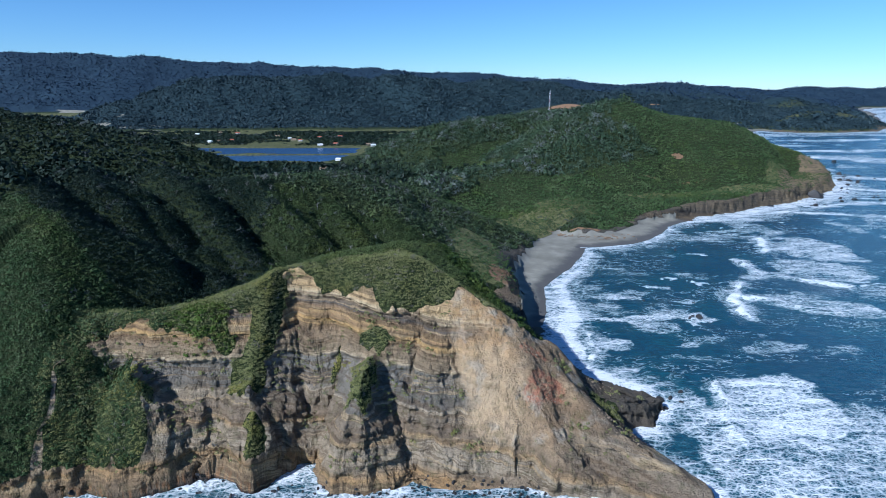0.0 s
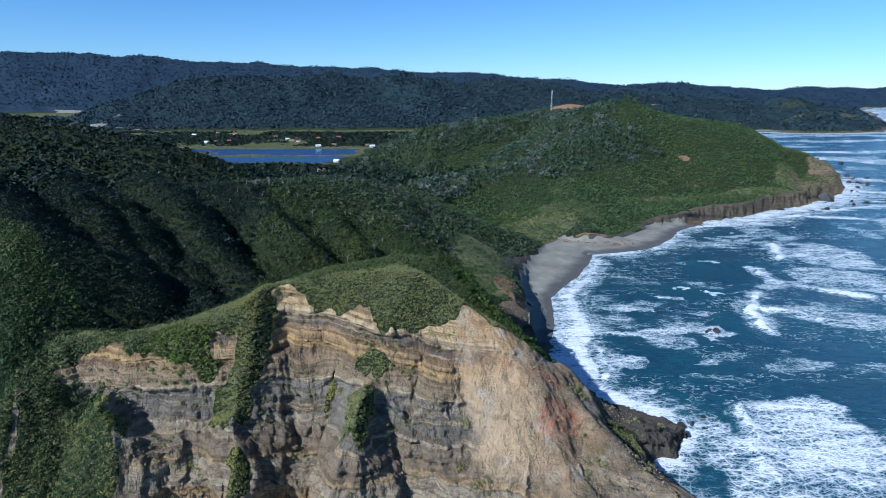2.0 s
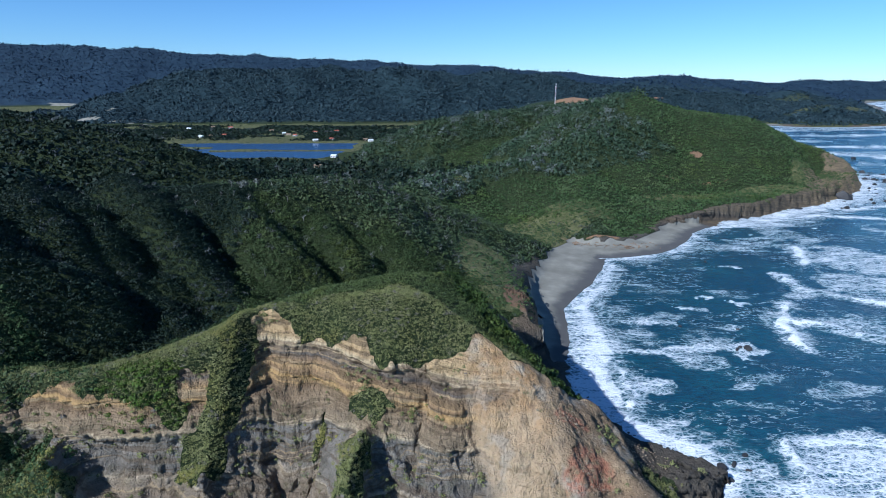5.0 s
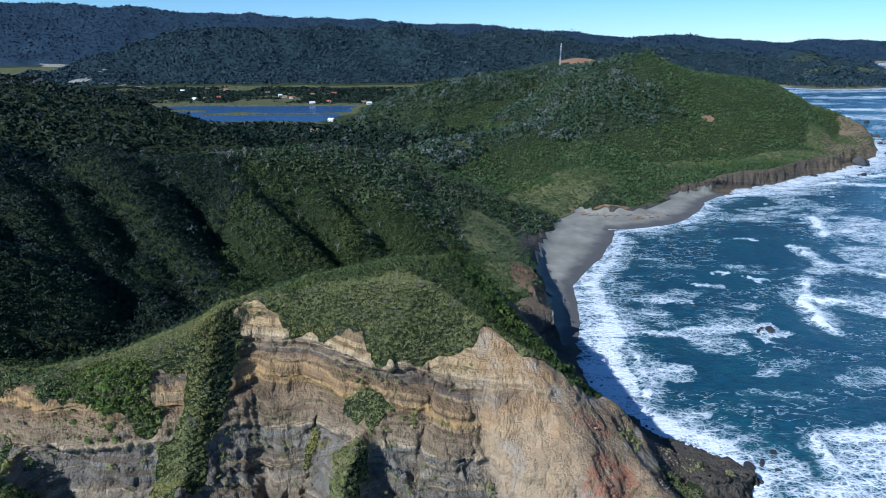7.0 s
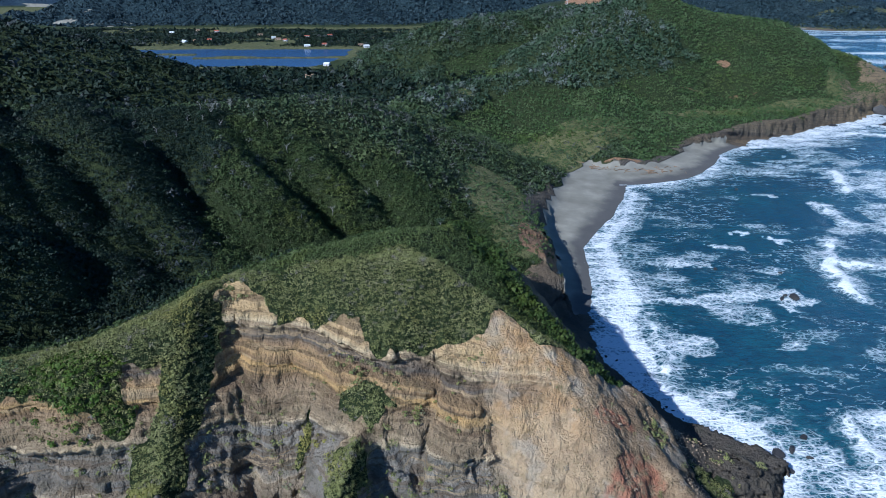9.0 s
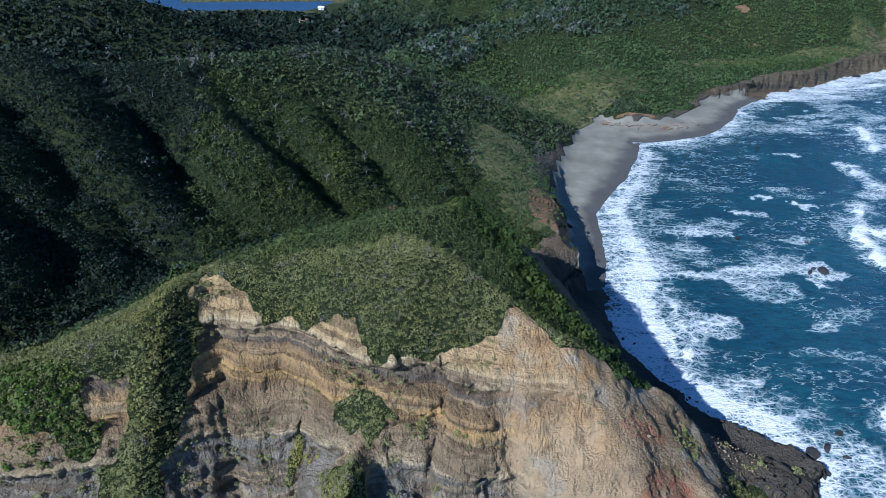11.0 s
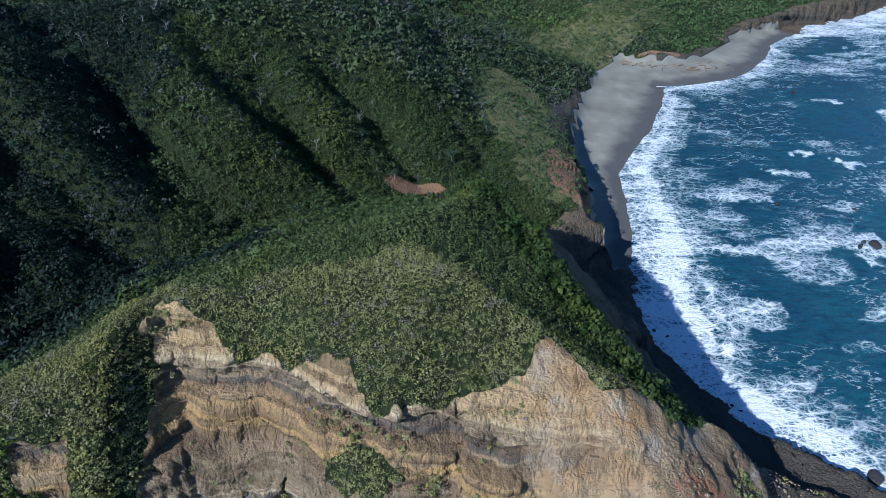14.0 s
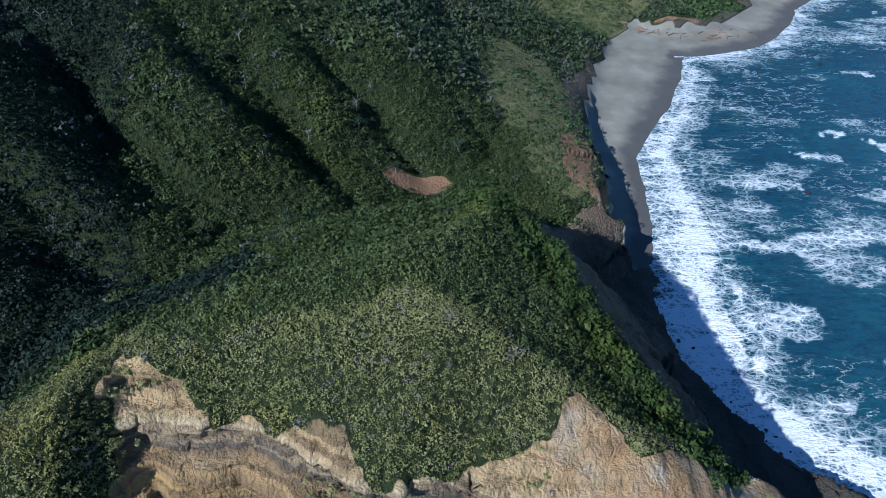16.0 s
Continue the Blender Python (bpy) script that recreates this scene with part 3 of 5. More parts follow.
def inside(x, y, pts):
    """Whether places lie within the outline."""
    odd = np.zeros(np.shape(x), bool)
    for k in range(len(pts)):
        (x0, y0), (x1, y1) = pts[k][:2], pts[(k + 1) % len(pts)][:2]
        if y0 != y1:
            odd ^= ((y0 > y) != (y1 > y)) & (x < (x1 - x0) * (y - y0) / (y1 - y0) + x0)
    return odd


def smooth_max(a, b, k):
    h = np.clip(0.5 + 0.5 * (a - b) / k, 0, 1)
    return b + (a - b) * h + k * h * (1 - h)


def shore(x, y):
    """Signed distance inland from the foot of the land, its height, the sand's width and the cliff's steepness there."""
    x, y = np.asarray(x, float), np.asarray(y, float)
    wx = 1.2 * fractal(x, y, 11, 3, 5) + 0.5 * noise2(x, y, 3.1, 7)
    wy = 1.2 * fractal(x, y, 11, 3, 6) + 0.5 * noise2(x, y, 3.1, 8)
    far = np.clip((y - 700) / 600, 0, 1)
    wx, wy = wx + far * 30 * fractal(x, y, 180, 3, 9), wy + far * 30 * fractal(x, y, 180, 3, 10)
    d, (foot, sand, steep) = along(x + wx, y + wy, SHORE, closed=True)
    sand = sand - 9 * np.exp(-((x - 120) ** 2 + (y - 446) ** 2) / 500.0)      # the bay rounds off its inner corner
    return np.where(inside(x + wx, y + wy, SHORE), d, -d), foot, sand, steep


def lagoon(x, y):
    """How deep within the lagoon a place lies, sand bars left out."""
    u = x + 30 * fractal(x, y, 120, 3, 91)
    v = y + 16 * fractal(x, y, 90, 3, 92)
    near = 1036 - 0.05 * (u + 400)
    depth = np.minimum.reduce([(v - near) / 20, (1292 - v) / 12, (u + 760) / 40, (-150 - u) / 30])
    bar = np.maximum(1 - np.abs(v - 1160 - 0.05 * u) / 9 - 9 * (u < -420), 1 - np.abs(v - 1195) / 8 - 9 * (np.abs(u + 500) > 60))
    return np.where(bar + 0.5 * fractal(x, y, 60, 3, 93) > 0.35, -0.3, depth)


def hills(x, y):
    """Height of the land by its ridges alone."""
    x, y = np.asarray(x, float), np.asarray(y, float)
    z = 2.2 + 0.8 * fractal(x, y, 60, 3, 3) + np.zeros(np.shape(x))
    for stations, slope, rounding in RIDGES.values():
        pts = np.asarray(stations, float)
        reach = (pts[:, 2].max() + 16) / (slope * 0.78) + rounding
        lo, hi = pts.min(0) - reach, pts.max(0) + reach
        near = (x > lo[0]) & (x < hi[0]) & (y > lo[1]) & (y < hi[1])
        if not near.any():
            continue
        u, v = x[near], y[near]
        d, (crest,) = along(u, v, stations)
        wob = 1 + 0.22 * fractal(u, v, max(rounding * 4, 14), 3, 11)
        z[near] = smooth_max(crest - slope * wob * (np.sqrt(d * d + rounding * rounding) - rounding), z[near], np.clip(rounding * 0.35, 2.5, 14))
    near = (y > 220) & (y < 380) & (x > -190) & (x < 30)
    if near.any():
        u, v = x[near], y[near]
        u, v = u + 6 * fractal(u, v, 26, 3, 21), v + 6 * fractal(u, v, 26, 3, 22)
        for stations, width in SLOPE_GULLIES:
            d, (depth,) = along(u, v, stations)
            z[near] -= 0.55 * depth * np.clip(1 - d / width, 0, 1) ** 1.5
    d, (top,) = along(x, y, LIP)
    fall = top - 1.2 * d + 1.5 * fractal(x, y, 7, 3, 25)
    z = np.where(inside(x, y, LIP + [(140, 190), (140, 320)]), np.minimum(z, np.maximum(fall, 4)), z)
    z = np.where(z < 9, z + 1.2 - 3.4 * np.clip(lagoon(x, y), 0, 1), z)
    big = np.clip((y - 300) / 900, 0, 1)
    z = z + (0.7 + 9 * big) * fractal(x, y, 26 + 220 * big, 4, 12) * np.clip((z - 3) / 15, 0, 1)
    folds = np.clip((y - 1500) / 300, 0, 1) * np.clip((z - 8) / 60, 0, 1)
    z = z - folds * 34 * (1 - 0.45 * np.clip((y - 3000) / 600, 0, 1)) * (0.75 - np.abs(fractal(x + 0.4 * y, y * 0.45, 330, 4, 13, 0.55)) * 2.2)
    return z


def land(x, y):
    """Height of the ground, under water too."""
    d, foot, sand, steep = shore(x, y)
    z = hills(x, y)
    rise = foot + steep * (np.maximum(d, 0) + 4.5 * (1 - np.exp(-np.maximum(d, 0) / 2.5))) * (1 + 0.12 * fractal(x, y, 16, 3, 31))
    near = (y < 300) & (x < 60) & (x > -130)
    if near.any():
        u, v = x[near] + 1.5 * fractal(x[near], y[near], 9, 3, 23), y[near] + 1.5 * fractal(x[near], y[near], 9, 3, 24)
        back, steepness, bench = (np.interp(u, TIERS[:, 0], TIERS[:, k]) for k in (1, 2, 3))
        upper = 30 + steepness * (v - back)
        rise[near] = smooth_max(np.minimum(rise[near], bench + 0.12 * (v - 175)), upper, 1.5)
    z = -smooth_max(-z, -rise, 2.0)
    if near.any():
        top_z = z[near]
        for stations, width, top in GULLIES:
            g, (depth,) = along(u, v, stations)
            top_z = top_z - depth * np.clip(1 - g / width, 0, 1) ** 1.3 * np.clip(d[near] / 6, 0, 1) * np.clip((top - top_z) / 6, 0, 1)
        z[near] = top_z
    out = foot + np.minimum(d, 0) * np.maximum(foot, 0.6) / sand * 1.15
    return np.where(d > 0, np.where(d < 6, np.maximum(z, foot), z), np.maximum(out, -3.0))


# ---------------------------------------------------------------- the ground
def ease(v, lo, hi):
    t = np.clip((v - lo) / (hi - lo), 0, 1)
    return t * t * (3 - 2 * t)


def blob(x, y, cx, cy, rx, ry, turn=0.0):
    """1 within an uneven patch, 0 well outside it."""
    c, s = math.cos(radians(turn)), math.sin(radians(turn))
    u, v = (x - cx) * c + (y - cy) * s, -(x - cx) * s + (y - cy) * c
    return ease(1.35 - np.sqrt((u / rx) ** 2 + (v / ry) ** 2) + 0.35 * fractal(x, y, (rx + ry) * 0.4, 3, 71), 0.2, 0.5)


# the bare rock face of the headland, in plan
FACE = [(-126, 140), (-125, 170), (-123.8, 176.6), (-123.3, 183.7), (-118.8, 188.7), (-111.3, 192.6), (-100.9, 191.6), (-98.9, 188.7), (-92.9, 190.1), (-84.9, 188.5), (-81.3, 185.7), (-77.4, 188.9),
        (-72.8, 192.9), (-66.1, 195.9), (-61, 205), (-57.5, 212), (-57, 215), (-53.8, 213.2), (-51.4, 212.7), (-50.5, 211.7), (-48.2, 211.2), (-46.4, 209.3), (-42.7, 209.1), (-38.1, 208.4),
        (-33.3, 206.8), (-31, 206.8), (-28.5, 207.5), (-25.8, 206.4), (-23.7, 202.9), (-21.7, 201.1), (-16.7, 202), (-8.1, 204.5), (-2.1, 205.1), (2.4, 207.8), (4.8, 210.2), (7.3, 213.5),
        (10.3, 212), (13.8, 208.3), (15.8, 205.9), (20.6, 207.5), (26, 210.5), (34, 209), (40, 213), (58, 213), (76, 212), (98, 220), (98, 140)]


def covers(x, y, z):
    """What the ground is made of: bare rock, sand, pasture, earth, slipped scree, red clay."""
    d, foot, sandw, steep = shore(x, y)
    near = y < 345
    wx, wy = x + 0.9 * fractal(x, y, 4, 3, 41), y + 0.9 * fractal(x, y, 4, 3, 42)
    rim, _ = along(wx, wy, FACE, closed=True)
    bare = ease(np.where(inside(wx, wy, FACE), rim, -rim) + 1.0 * fractal(x, y, 3, 3, 45), -0.9, 0.9)
    x0, y0, x, y = x, y, x + 3.5 * fractal(x, y, 7, 3, 46), y + 3.5 * fractal(x, y, 7, 3, 47)
    green = np.maximum.reduce([blob(x, y, -142, 180, 20, 34), blob(x, y, -62, 204, 5.6, 9, 3), blob(x, y, -62.5, 193, 5.0, 7, 8), blob(x, y, -66, 183, 4.6, 7, -20), 0.7 * blob(x, y, -23, 195, 6, 1.8),  blob(x, y, -113, 174, 10, 12), blob(x, y, -118, 162, 6, 10),
                               blob(x, y, -26, 184, 4.5, 5), blob(x, y, -27, 176, 4.5, 6), blob(x, y, -60.5, 167, 3.2, 6), blob(x, y, -80, 189, 7, 3.5), blob(x, y, -22, 192.5, 2.5, 1.5),
                               blob(x, y, -37, 194, 1.2, 3), blob(x, y, -106, 171, 7, 10), blob(x, y, -99, 166, 5, 6), blob(x, y, -96, 173, 4, 4), 0.8 * blob(x, y, 60, 196, 9, 4, -45)])
    x, y = x0, y0
    bare = bare * (1 - green)
    lip, _ = along(x, y, LIP)
    beyond = inside(x, y, LIP + [(140, 190), (140, 320)])
    back = ease(lip + 2.5 * fractal(x, y, 6, 3, 43), 1.0, 3.0) * beyond * ease(d, 46, 40)
    tip = ease(x, 350, 430) * (y < 1000)
    cove = ease(y, 440, 400)
    bluff = ease(d + (4 * cove + tip * 16) * fractal(x, y, 34 - 20 * cove, 4, 78), 9 + 46 * tip + 7 * cove, 4 + 18 * tip + 4 * cove) * (steep > 0.65) * (y >= 296)
    bare = np.maximum.reduce([bare, back, bluff, (d < 2.5) * (near | (foot < 0.95) & (y < 1300)) * 1.0]) * ((d > -2) | (foot < 0.95))
    sand = ((foot > 0.9) & (d < 1.5)) * 1.0
    banks = np.maximum.reduce([blob(x, y, -1120, 1960, 30, 9, -20), blob(x, y, -1010, 1930, 20, 7), blob(x, y, -890, 1860, 44, 6, -15), blob(x, y, -1040, 1848, 44, 16, -15), blob(x, y, -940, 1810, 18, 9), blob(x, y, -855, 1778, 50, 8, -20), blob(x, y, -1925, 3190, 70, 26), blob(x, y, 1050, 2180, 34, 40)])
    sand = np.maximum(sand, banks * (y > 1500))
    wood = ease(z, 7, 12) * ease(y, 1450, 1560)
    # how far the forest colour turns to haze blue
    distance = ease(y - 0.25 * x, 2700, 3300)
    grass = np.maximum.reduce([0.95 * blob(x, y, 24, 368, 26, 56, 8), 0.8 * blob(x, y, 80, 540, 38, 34), 0.5 * blob(x, y, 1210, 1985, 170, 45), 0.42 * blob(x, y, 1450, 2630, 170, 30), 0.45 * blob(x, y, 1000, 2130, 110, 60), 0.75 * blob(x, y, 27, 325, 12, 26), 0.8 * blob(x, y, 70, 500, 22, 34, -20), blob(x, y, 15, 645, 9, 8), 0.6 * blob(x, y, 250, 634, 60, 9, 8),
                               0.62 * blob(x, y, 430, 725, 75, 26, 40), 0.62 * blob(x, y, 330, 655, 120, 16, 14), 0.5 * ease(z, 6.5, 4.0) * (y > 1000), 0.5 * blob(x, y, 120, 570, 40, 25)])
    earth = np.maximum.reduce([blob(x, y, -20, 306, 11, 4, 10), 0.9 * blob(x, y, 279, 718, 7, 5), 0.6 * blob(x, y, 735, 2494, 40, 8), 0.6 * blob(x, y, 854, 2475, 34, 7), 0.6 * blob(x, y, 1420, 2620, 60, 7), 0.5 * blob(x, y, 1170, 1975, 26, 9), 0.85 * blob(x, y, 35, 325, 9, 22), blob(x, y, 230, 1125, 55, 14), blob(x, y, 305, 1484, 40, 26),
                               0.6 * blob(x, y, 122, 503, 18, 3.5), 0.45 * blob(x, y, 262, 676, 45, 2.5, 6)])
    slip = ease(x + 16 * fractal(x, y, 22, 4, 44, 0.6) - 0.08 * (z - 30), 0, 15) * near * ease(z + 5 * fractal(x, y, 9, 3, 48), 7, 15)
    red = np.maximum(blob(x, y, 35, 185, 8, 4.5, 35), blob(x, y, 32, 196.5, 5, 2.2, 15)) * near
    # dark toe and bluff rock; 0.75 * back puts the lee wall's shade into colour
    basalt = np.where(near, np.maximum(ease(x + 0.3 * (y - 196) + 6 * fractal(x, y, 14, 3, 49), 40, 54) * (y > 174) * ease(z, 23, 14), 0.75 * back), 0.95 - 0.25 * tip)
    ledge = np.where(near, ease(z, 46, 12) * 0.4 + 0.9 * back, 0.6)
    bed = z + 0.14 * np.maximum(x + 56, 0) + 0.7 + 1.6 * fractal(x, y, 26, 2, 51) + 3.2 * np.exp(-((x + 46) / 9) ** 2) * ease(z, 42, 34)
    return {"bed": bed, "bare": bare, "basalt": basalt, "wood": wood * (1 - np.clip(1.4 * grass, 0, 1)), "distance": distance, "ledge": ledge, "sand": sand, "grass": grass, "earth": earth * (1 - sand), "slip": slip, "red": red}


def sheet(name, xs, ys, height, material, holes=(), cover=None, relief=None):
    """A sheet of ground or water over lines of x and y."""
    gx, gy = np.meshgrid(xs, ys)
    x, y = gx.ravel(), gy.ravel()
    z = height(x, y)
    values = cover(x, y, z) if cover else {}
    px, py, pz = relief(x, y, z, values) if relief else (x, y, z)
    nx = len(xs)
    i, j = np.meshgrid(np.arange(nx - 1), np.arange(len(ys) - 1))
    a = (j * nx + i).ravel()
    cx, cy = (gx[:-1, :-1] + gx[1:, 1:]).ravel() / 2, (gy[:-1, :-1] + gy[1:, 1:]).ravel() / 2
    gap = np.zeros(len(cx), bool)
    for x0, x1, y0, y1 in holes:
        gap |= (cx > x0) & (cx < x1) & (cy > y0) & (cy < y1)
    a = a[~gap]
    faces = np.stack([a, a + 1, a + 1 + nx, a + nx], 1)
    me = bpy.data.meshes.new(name)
    me.vertices.add(len(x))
    me.vertices.foreach_set("co", np.stack([px, py, pz], 1).astype(np.float32).ravel())
    me.loops.add(faces.size)
    me.loops.foreach_set("vertex_index", faces.astype(np.int32).ravel())
    me.polygons.add(len(faces))
    me.polygons.foreach_set("loop_start", np.arange(0, faces.size, 4, dtype=np.int32))
    me.update(calc_edges=True)
    for key, v in values.items():
        me.attributes.new(key, "FLOAT", "POINT").data.foreach_set("value", np.asarray(v, np.float32))
    me.shade_smooth()
    me.materials.append(material)
    return new(name, me)


def steps(*spans):
    """Lines at even steps: (start, end, step), joined."""
    out = []
    for lo, hi, step in spans:
        out.extend(np.arange(lo, hi - step * 0.25, step))
    out.append(spans[-1][1])
    return np.array(out)


def ledges(x, y, z, values):
    """Beds that stand out or weather back on the cliff, with flutes and broken blocks."""
    e = 1.2
    sx, sy = (land(x + e, y) - z) / e, (land(x, y + e) - z) / e
    n = np.hypot(sx, sy) + 1e-6
    amount = values["bare"] * np.maximum(ease(n, 0.45, 0.9) * ease(n, 5.0, 2.8), 0.6 * values["basalt"])
    loose = values["slip"]
    side = x * 0.8 + y * 0.35
    level = values["bed"] - z
    bed = z + level
    u = bed / 2.3 + 0.5 * noise2(bed, side * 0.02, 6.0, 58)
    cut = np.floor(u) + ease(u - np.floor(u), 0.3, 0.72)
    z = z + 2.3 * (cut - u) * (0.5 + 0.35 * ease(z, 30, 38)) * amount * (1 - 0.75 * loose)
    out = 0.6 * noise2(bed, side * 0.04, 2.6, 52) + 0.4 * noise2(bed, side * 0.12, 1.0, 53)
    # hard pale beds stand out, soft grey ones weather back
    out = out + 0.8 * ease(np.abs(bed - 51.2), 1.3, 0.7) + 0.6 * ease(np.abs(bed - 36.9), 0.9, 0.4) - 0.8 * ease(np.abs(bed - 48.4), 1.8, 0.8) - 1.0 * ease(np.abs(bed - 31), 5, 2.5)
    out = out * (1 - 0.6 * loose)
    # joints split each bed into blocks, each set a little forward or back
    tier = np.floor(bed / 1.7 + 0.5 * noise2(side, bed, 7.0, 35))
    piece = np.floor(side / (1.5 + 1.6 * hashed(tier, 0 * tier, 1)) + 9 * hashed(tier, 0 * tier, 2) + 0.6 * noise2(side, z, 3.0, 34))
    course = np.floor(bed / 4.6 + 0.4 * noise2(side, bed, 11.0, 33))
    pillar = np.floor(side / 4.2 + 9 * hashed(course, 0 * course, 4) + 0.5 * noise2(side, z, 6.0, 32))
    out = out + (0.8 * (hashed(piece, tier, 3) - 0.5) + 1.3 * (hashed(pillar, course, 5) - 0.5)) * (1 - 0.55 * loose)
    broken = fractal(side + 4 * fractal(side, z, 12, 2, 77), z * 0.6 + 3 * noise2(side, z, 14, 79), 14.0, 4, 76, 0.62)
    out = out + (3.0 * ease(z, 38, 26) + 0.5) * (0.3 - np.abs(broken)) * (1 - 0.6 * loose)
    out = out + 0.5 * fractal(side, z * 0.6, 6.0, 3, 54) - (0.6 * np.abs(fractal(side, z * 0.6, 5.0, 5, 75, 0.6)) + 0.6 * np.abs(fractal(side * 0.5, z, 3.4, 4, 55, 0.6))) * (1 - 0.5 * loose) + 0.3
    crack = np.clip(np.abs(noise2(side + 1.2 * noise2(side, z, 3.5, 59), z * 0.22, 6.0, 56)) * 7, 0, 1)
    rubble = 0.9 * fractal(side * 1.2, z * 0.45, 5.0, 5, 60, 0.65) - 0.9 * np.abs(fractal(side * 1.5 + 0.3 * z, z * 0.16, 4.0, 4, 36, 0.6))
    coarse = (values["basalt"] + ease(x, 30, 50) * 0.5) * (0.9 * fractal(x + z, y - z, 5, 4, 50, 0.65) - 0.8 * np.abs(fractal(x, y + z, 3.4, 4, 40, 0.6)))
    low = ease(z, 38, 30) * (1 - loose) * (y < 300)
    out = out + low * (1.5 * fractal(side + 0.4 * z, z - 0.3 * side, 7, 4, 39, 0.62) - 1.3 * ease(noise2(side + 3 * noise2(side, z, 9, 37), z * 0.7, 8, 38), 0.25, 0.6))
    out = (out - 0.6 * (1 - crack) * (1 - loose) + loose * rubble + coarse) * amount
    z = z + 0.35 * amount * fractal(x, y, 1.6, 3, 57)
    values["bed"] = z + level
    return x - sx / n * out, y - sy / n * out, z


NEAR = (-170, 110, 146, 346)
MID = (-1170, 770, 146, 1330)
BLUFF = (188, 532, 562, 724)
ground = sheet("ground", steps((NEAR[0], -128, 0.9), (-128, 92, 0.42), (92, NEAR[1], 0.9)), steps((NEAR[2], 216, 0.26), (216, NEAR[3], 0.9)), land, GROUND, (), covers, ledges)
tagged(ground, "layered tan and grey sea cliff headland with a green scrub cap", "ground", kind="structure")
ground_hills = sheet("ground_hills", steps((MID[0], NEAR[0], 5), (NEAR[0], NEAR[1], 4.5), (NEAR[1], MID[1], 5.5)), steps((NEAR[2], NEAR[3], 4), (NEAR[3], MID[3], 5.6)), land, GROUND, (NEAR, BLUFF), covers)
tagged(ground_hills, "scrub-covered green coastal hills above a grey sand beach", "ground", kind="structure")
ground_terrace = sheet("ground_terrace", steps((182, 540, 1.5)), steps((556, 735, 1.2)), land, GROUND, (), covers, ledges)
tagged(ground_terrace, "grassy terrace ending in a dark rock bluff above the surf", "ground", kind="structure")
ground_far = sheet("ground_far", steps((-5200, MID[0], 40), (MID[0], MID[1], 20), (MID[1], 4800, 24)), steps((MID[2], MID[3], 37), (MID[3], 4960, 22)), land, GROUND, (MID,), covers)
tagged(ground_far, "dark forested hills and river flats in the distance", "ground", kind="structure")


# ---------------------------------------------------------------- the sea
# lines of breaking waves: (x, y, half width) stations and how white they are
BREAKERS = [
    ([(76.7, 288, 1.6), (75, 272, 2.4), (71.5, 256, 1.8)], 0.95),
    ([(196, 372, 2.5), (178, 348, 4.0), (172, 324, 3.4), (170, 311, 2.2)], 1.05),
    ([(182, 345, 3), (197, 337, 3.6), (210, 327, 3.5), (226, 318, 3)], 0.75),
    ([(270, 498, 3), (262, 470, 4), (250, 447, 3)], 0.95),
    ([(219, 424, 2.5), (216, 394, 3.5), (243, 376, 3.5), (262, 364, 3)], 0.8),
    ([(118, 234, 1.6), (115, 221, 2.2), (111, 206, 2.6), (108, 190, 2.2)], 0.95),
    ([(320, 610, 4), (380, 600, 5), (440, 585, 4)], 0.9), ([(410, 640, 5), (470, 660, 6), (560, 640, 6)], 0.9),
    ([(484, 762, 5), (560, 740, 7), (640, 730, 6)], 0.9), ([(560, 860, 7), (640, 840, 9), (730, 860, 8)], 0.9), ([(626, 1190, 8), (760, 1040, 10), (880, 1080, 8)], 0.9),
    ([(700, 1250, 9), (830, 1230, 12), (980, 1280, 9)], 0.9), ([(830, 1500, 10), (960, 1490, 14), (1100, 1540, 10)], 0.9),
    ([(1400, 2150, 20), (1700, 2300, 24), (2100, 2500, 20)], 0.9), ([(2000, 3200, 30), (2500, 3500, 40), (3000, 3900, 30)], 0.9),
]


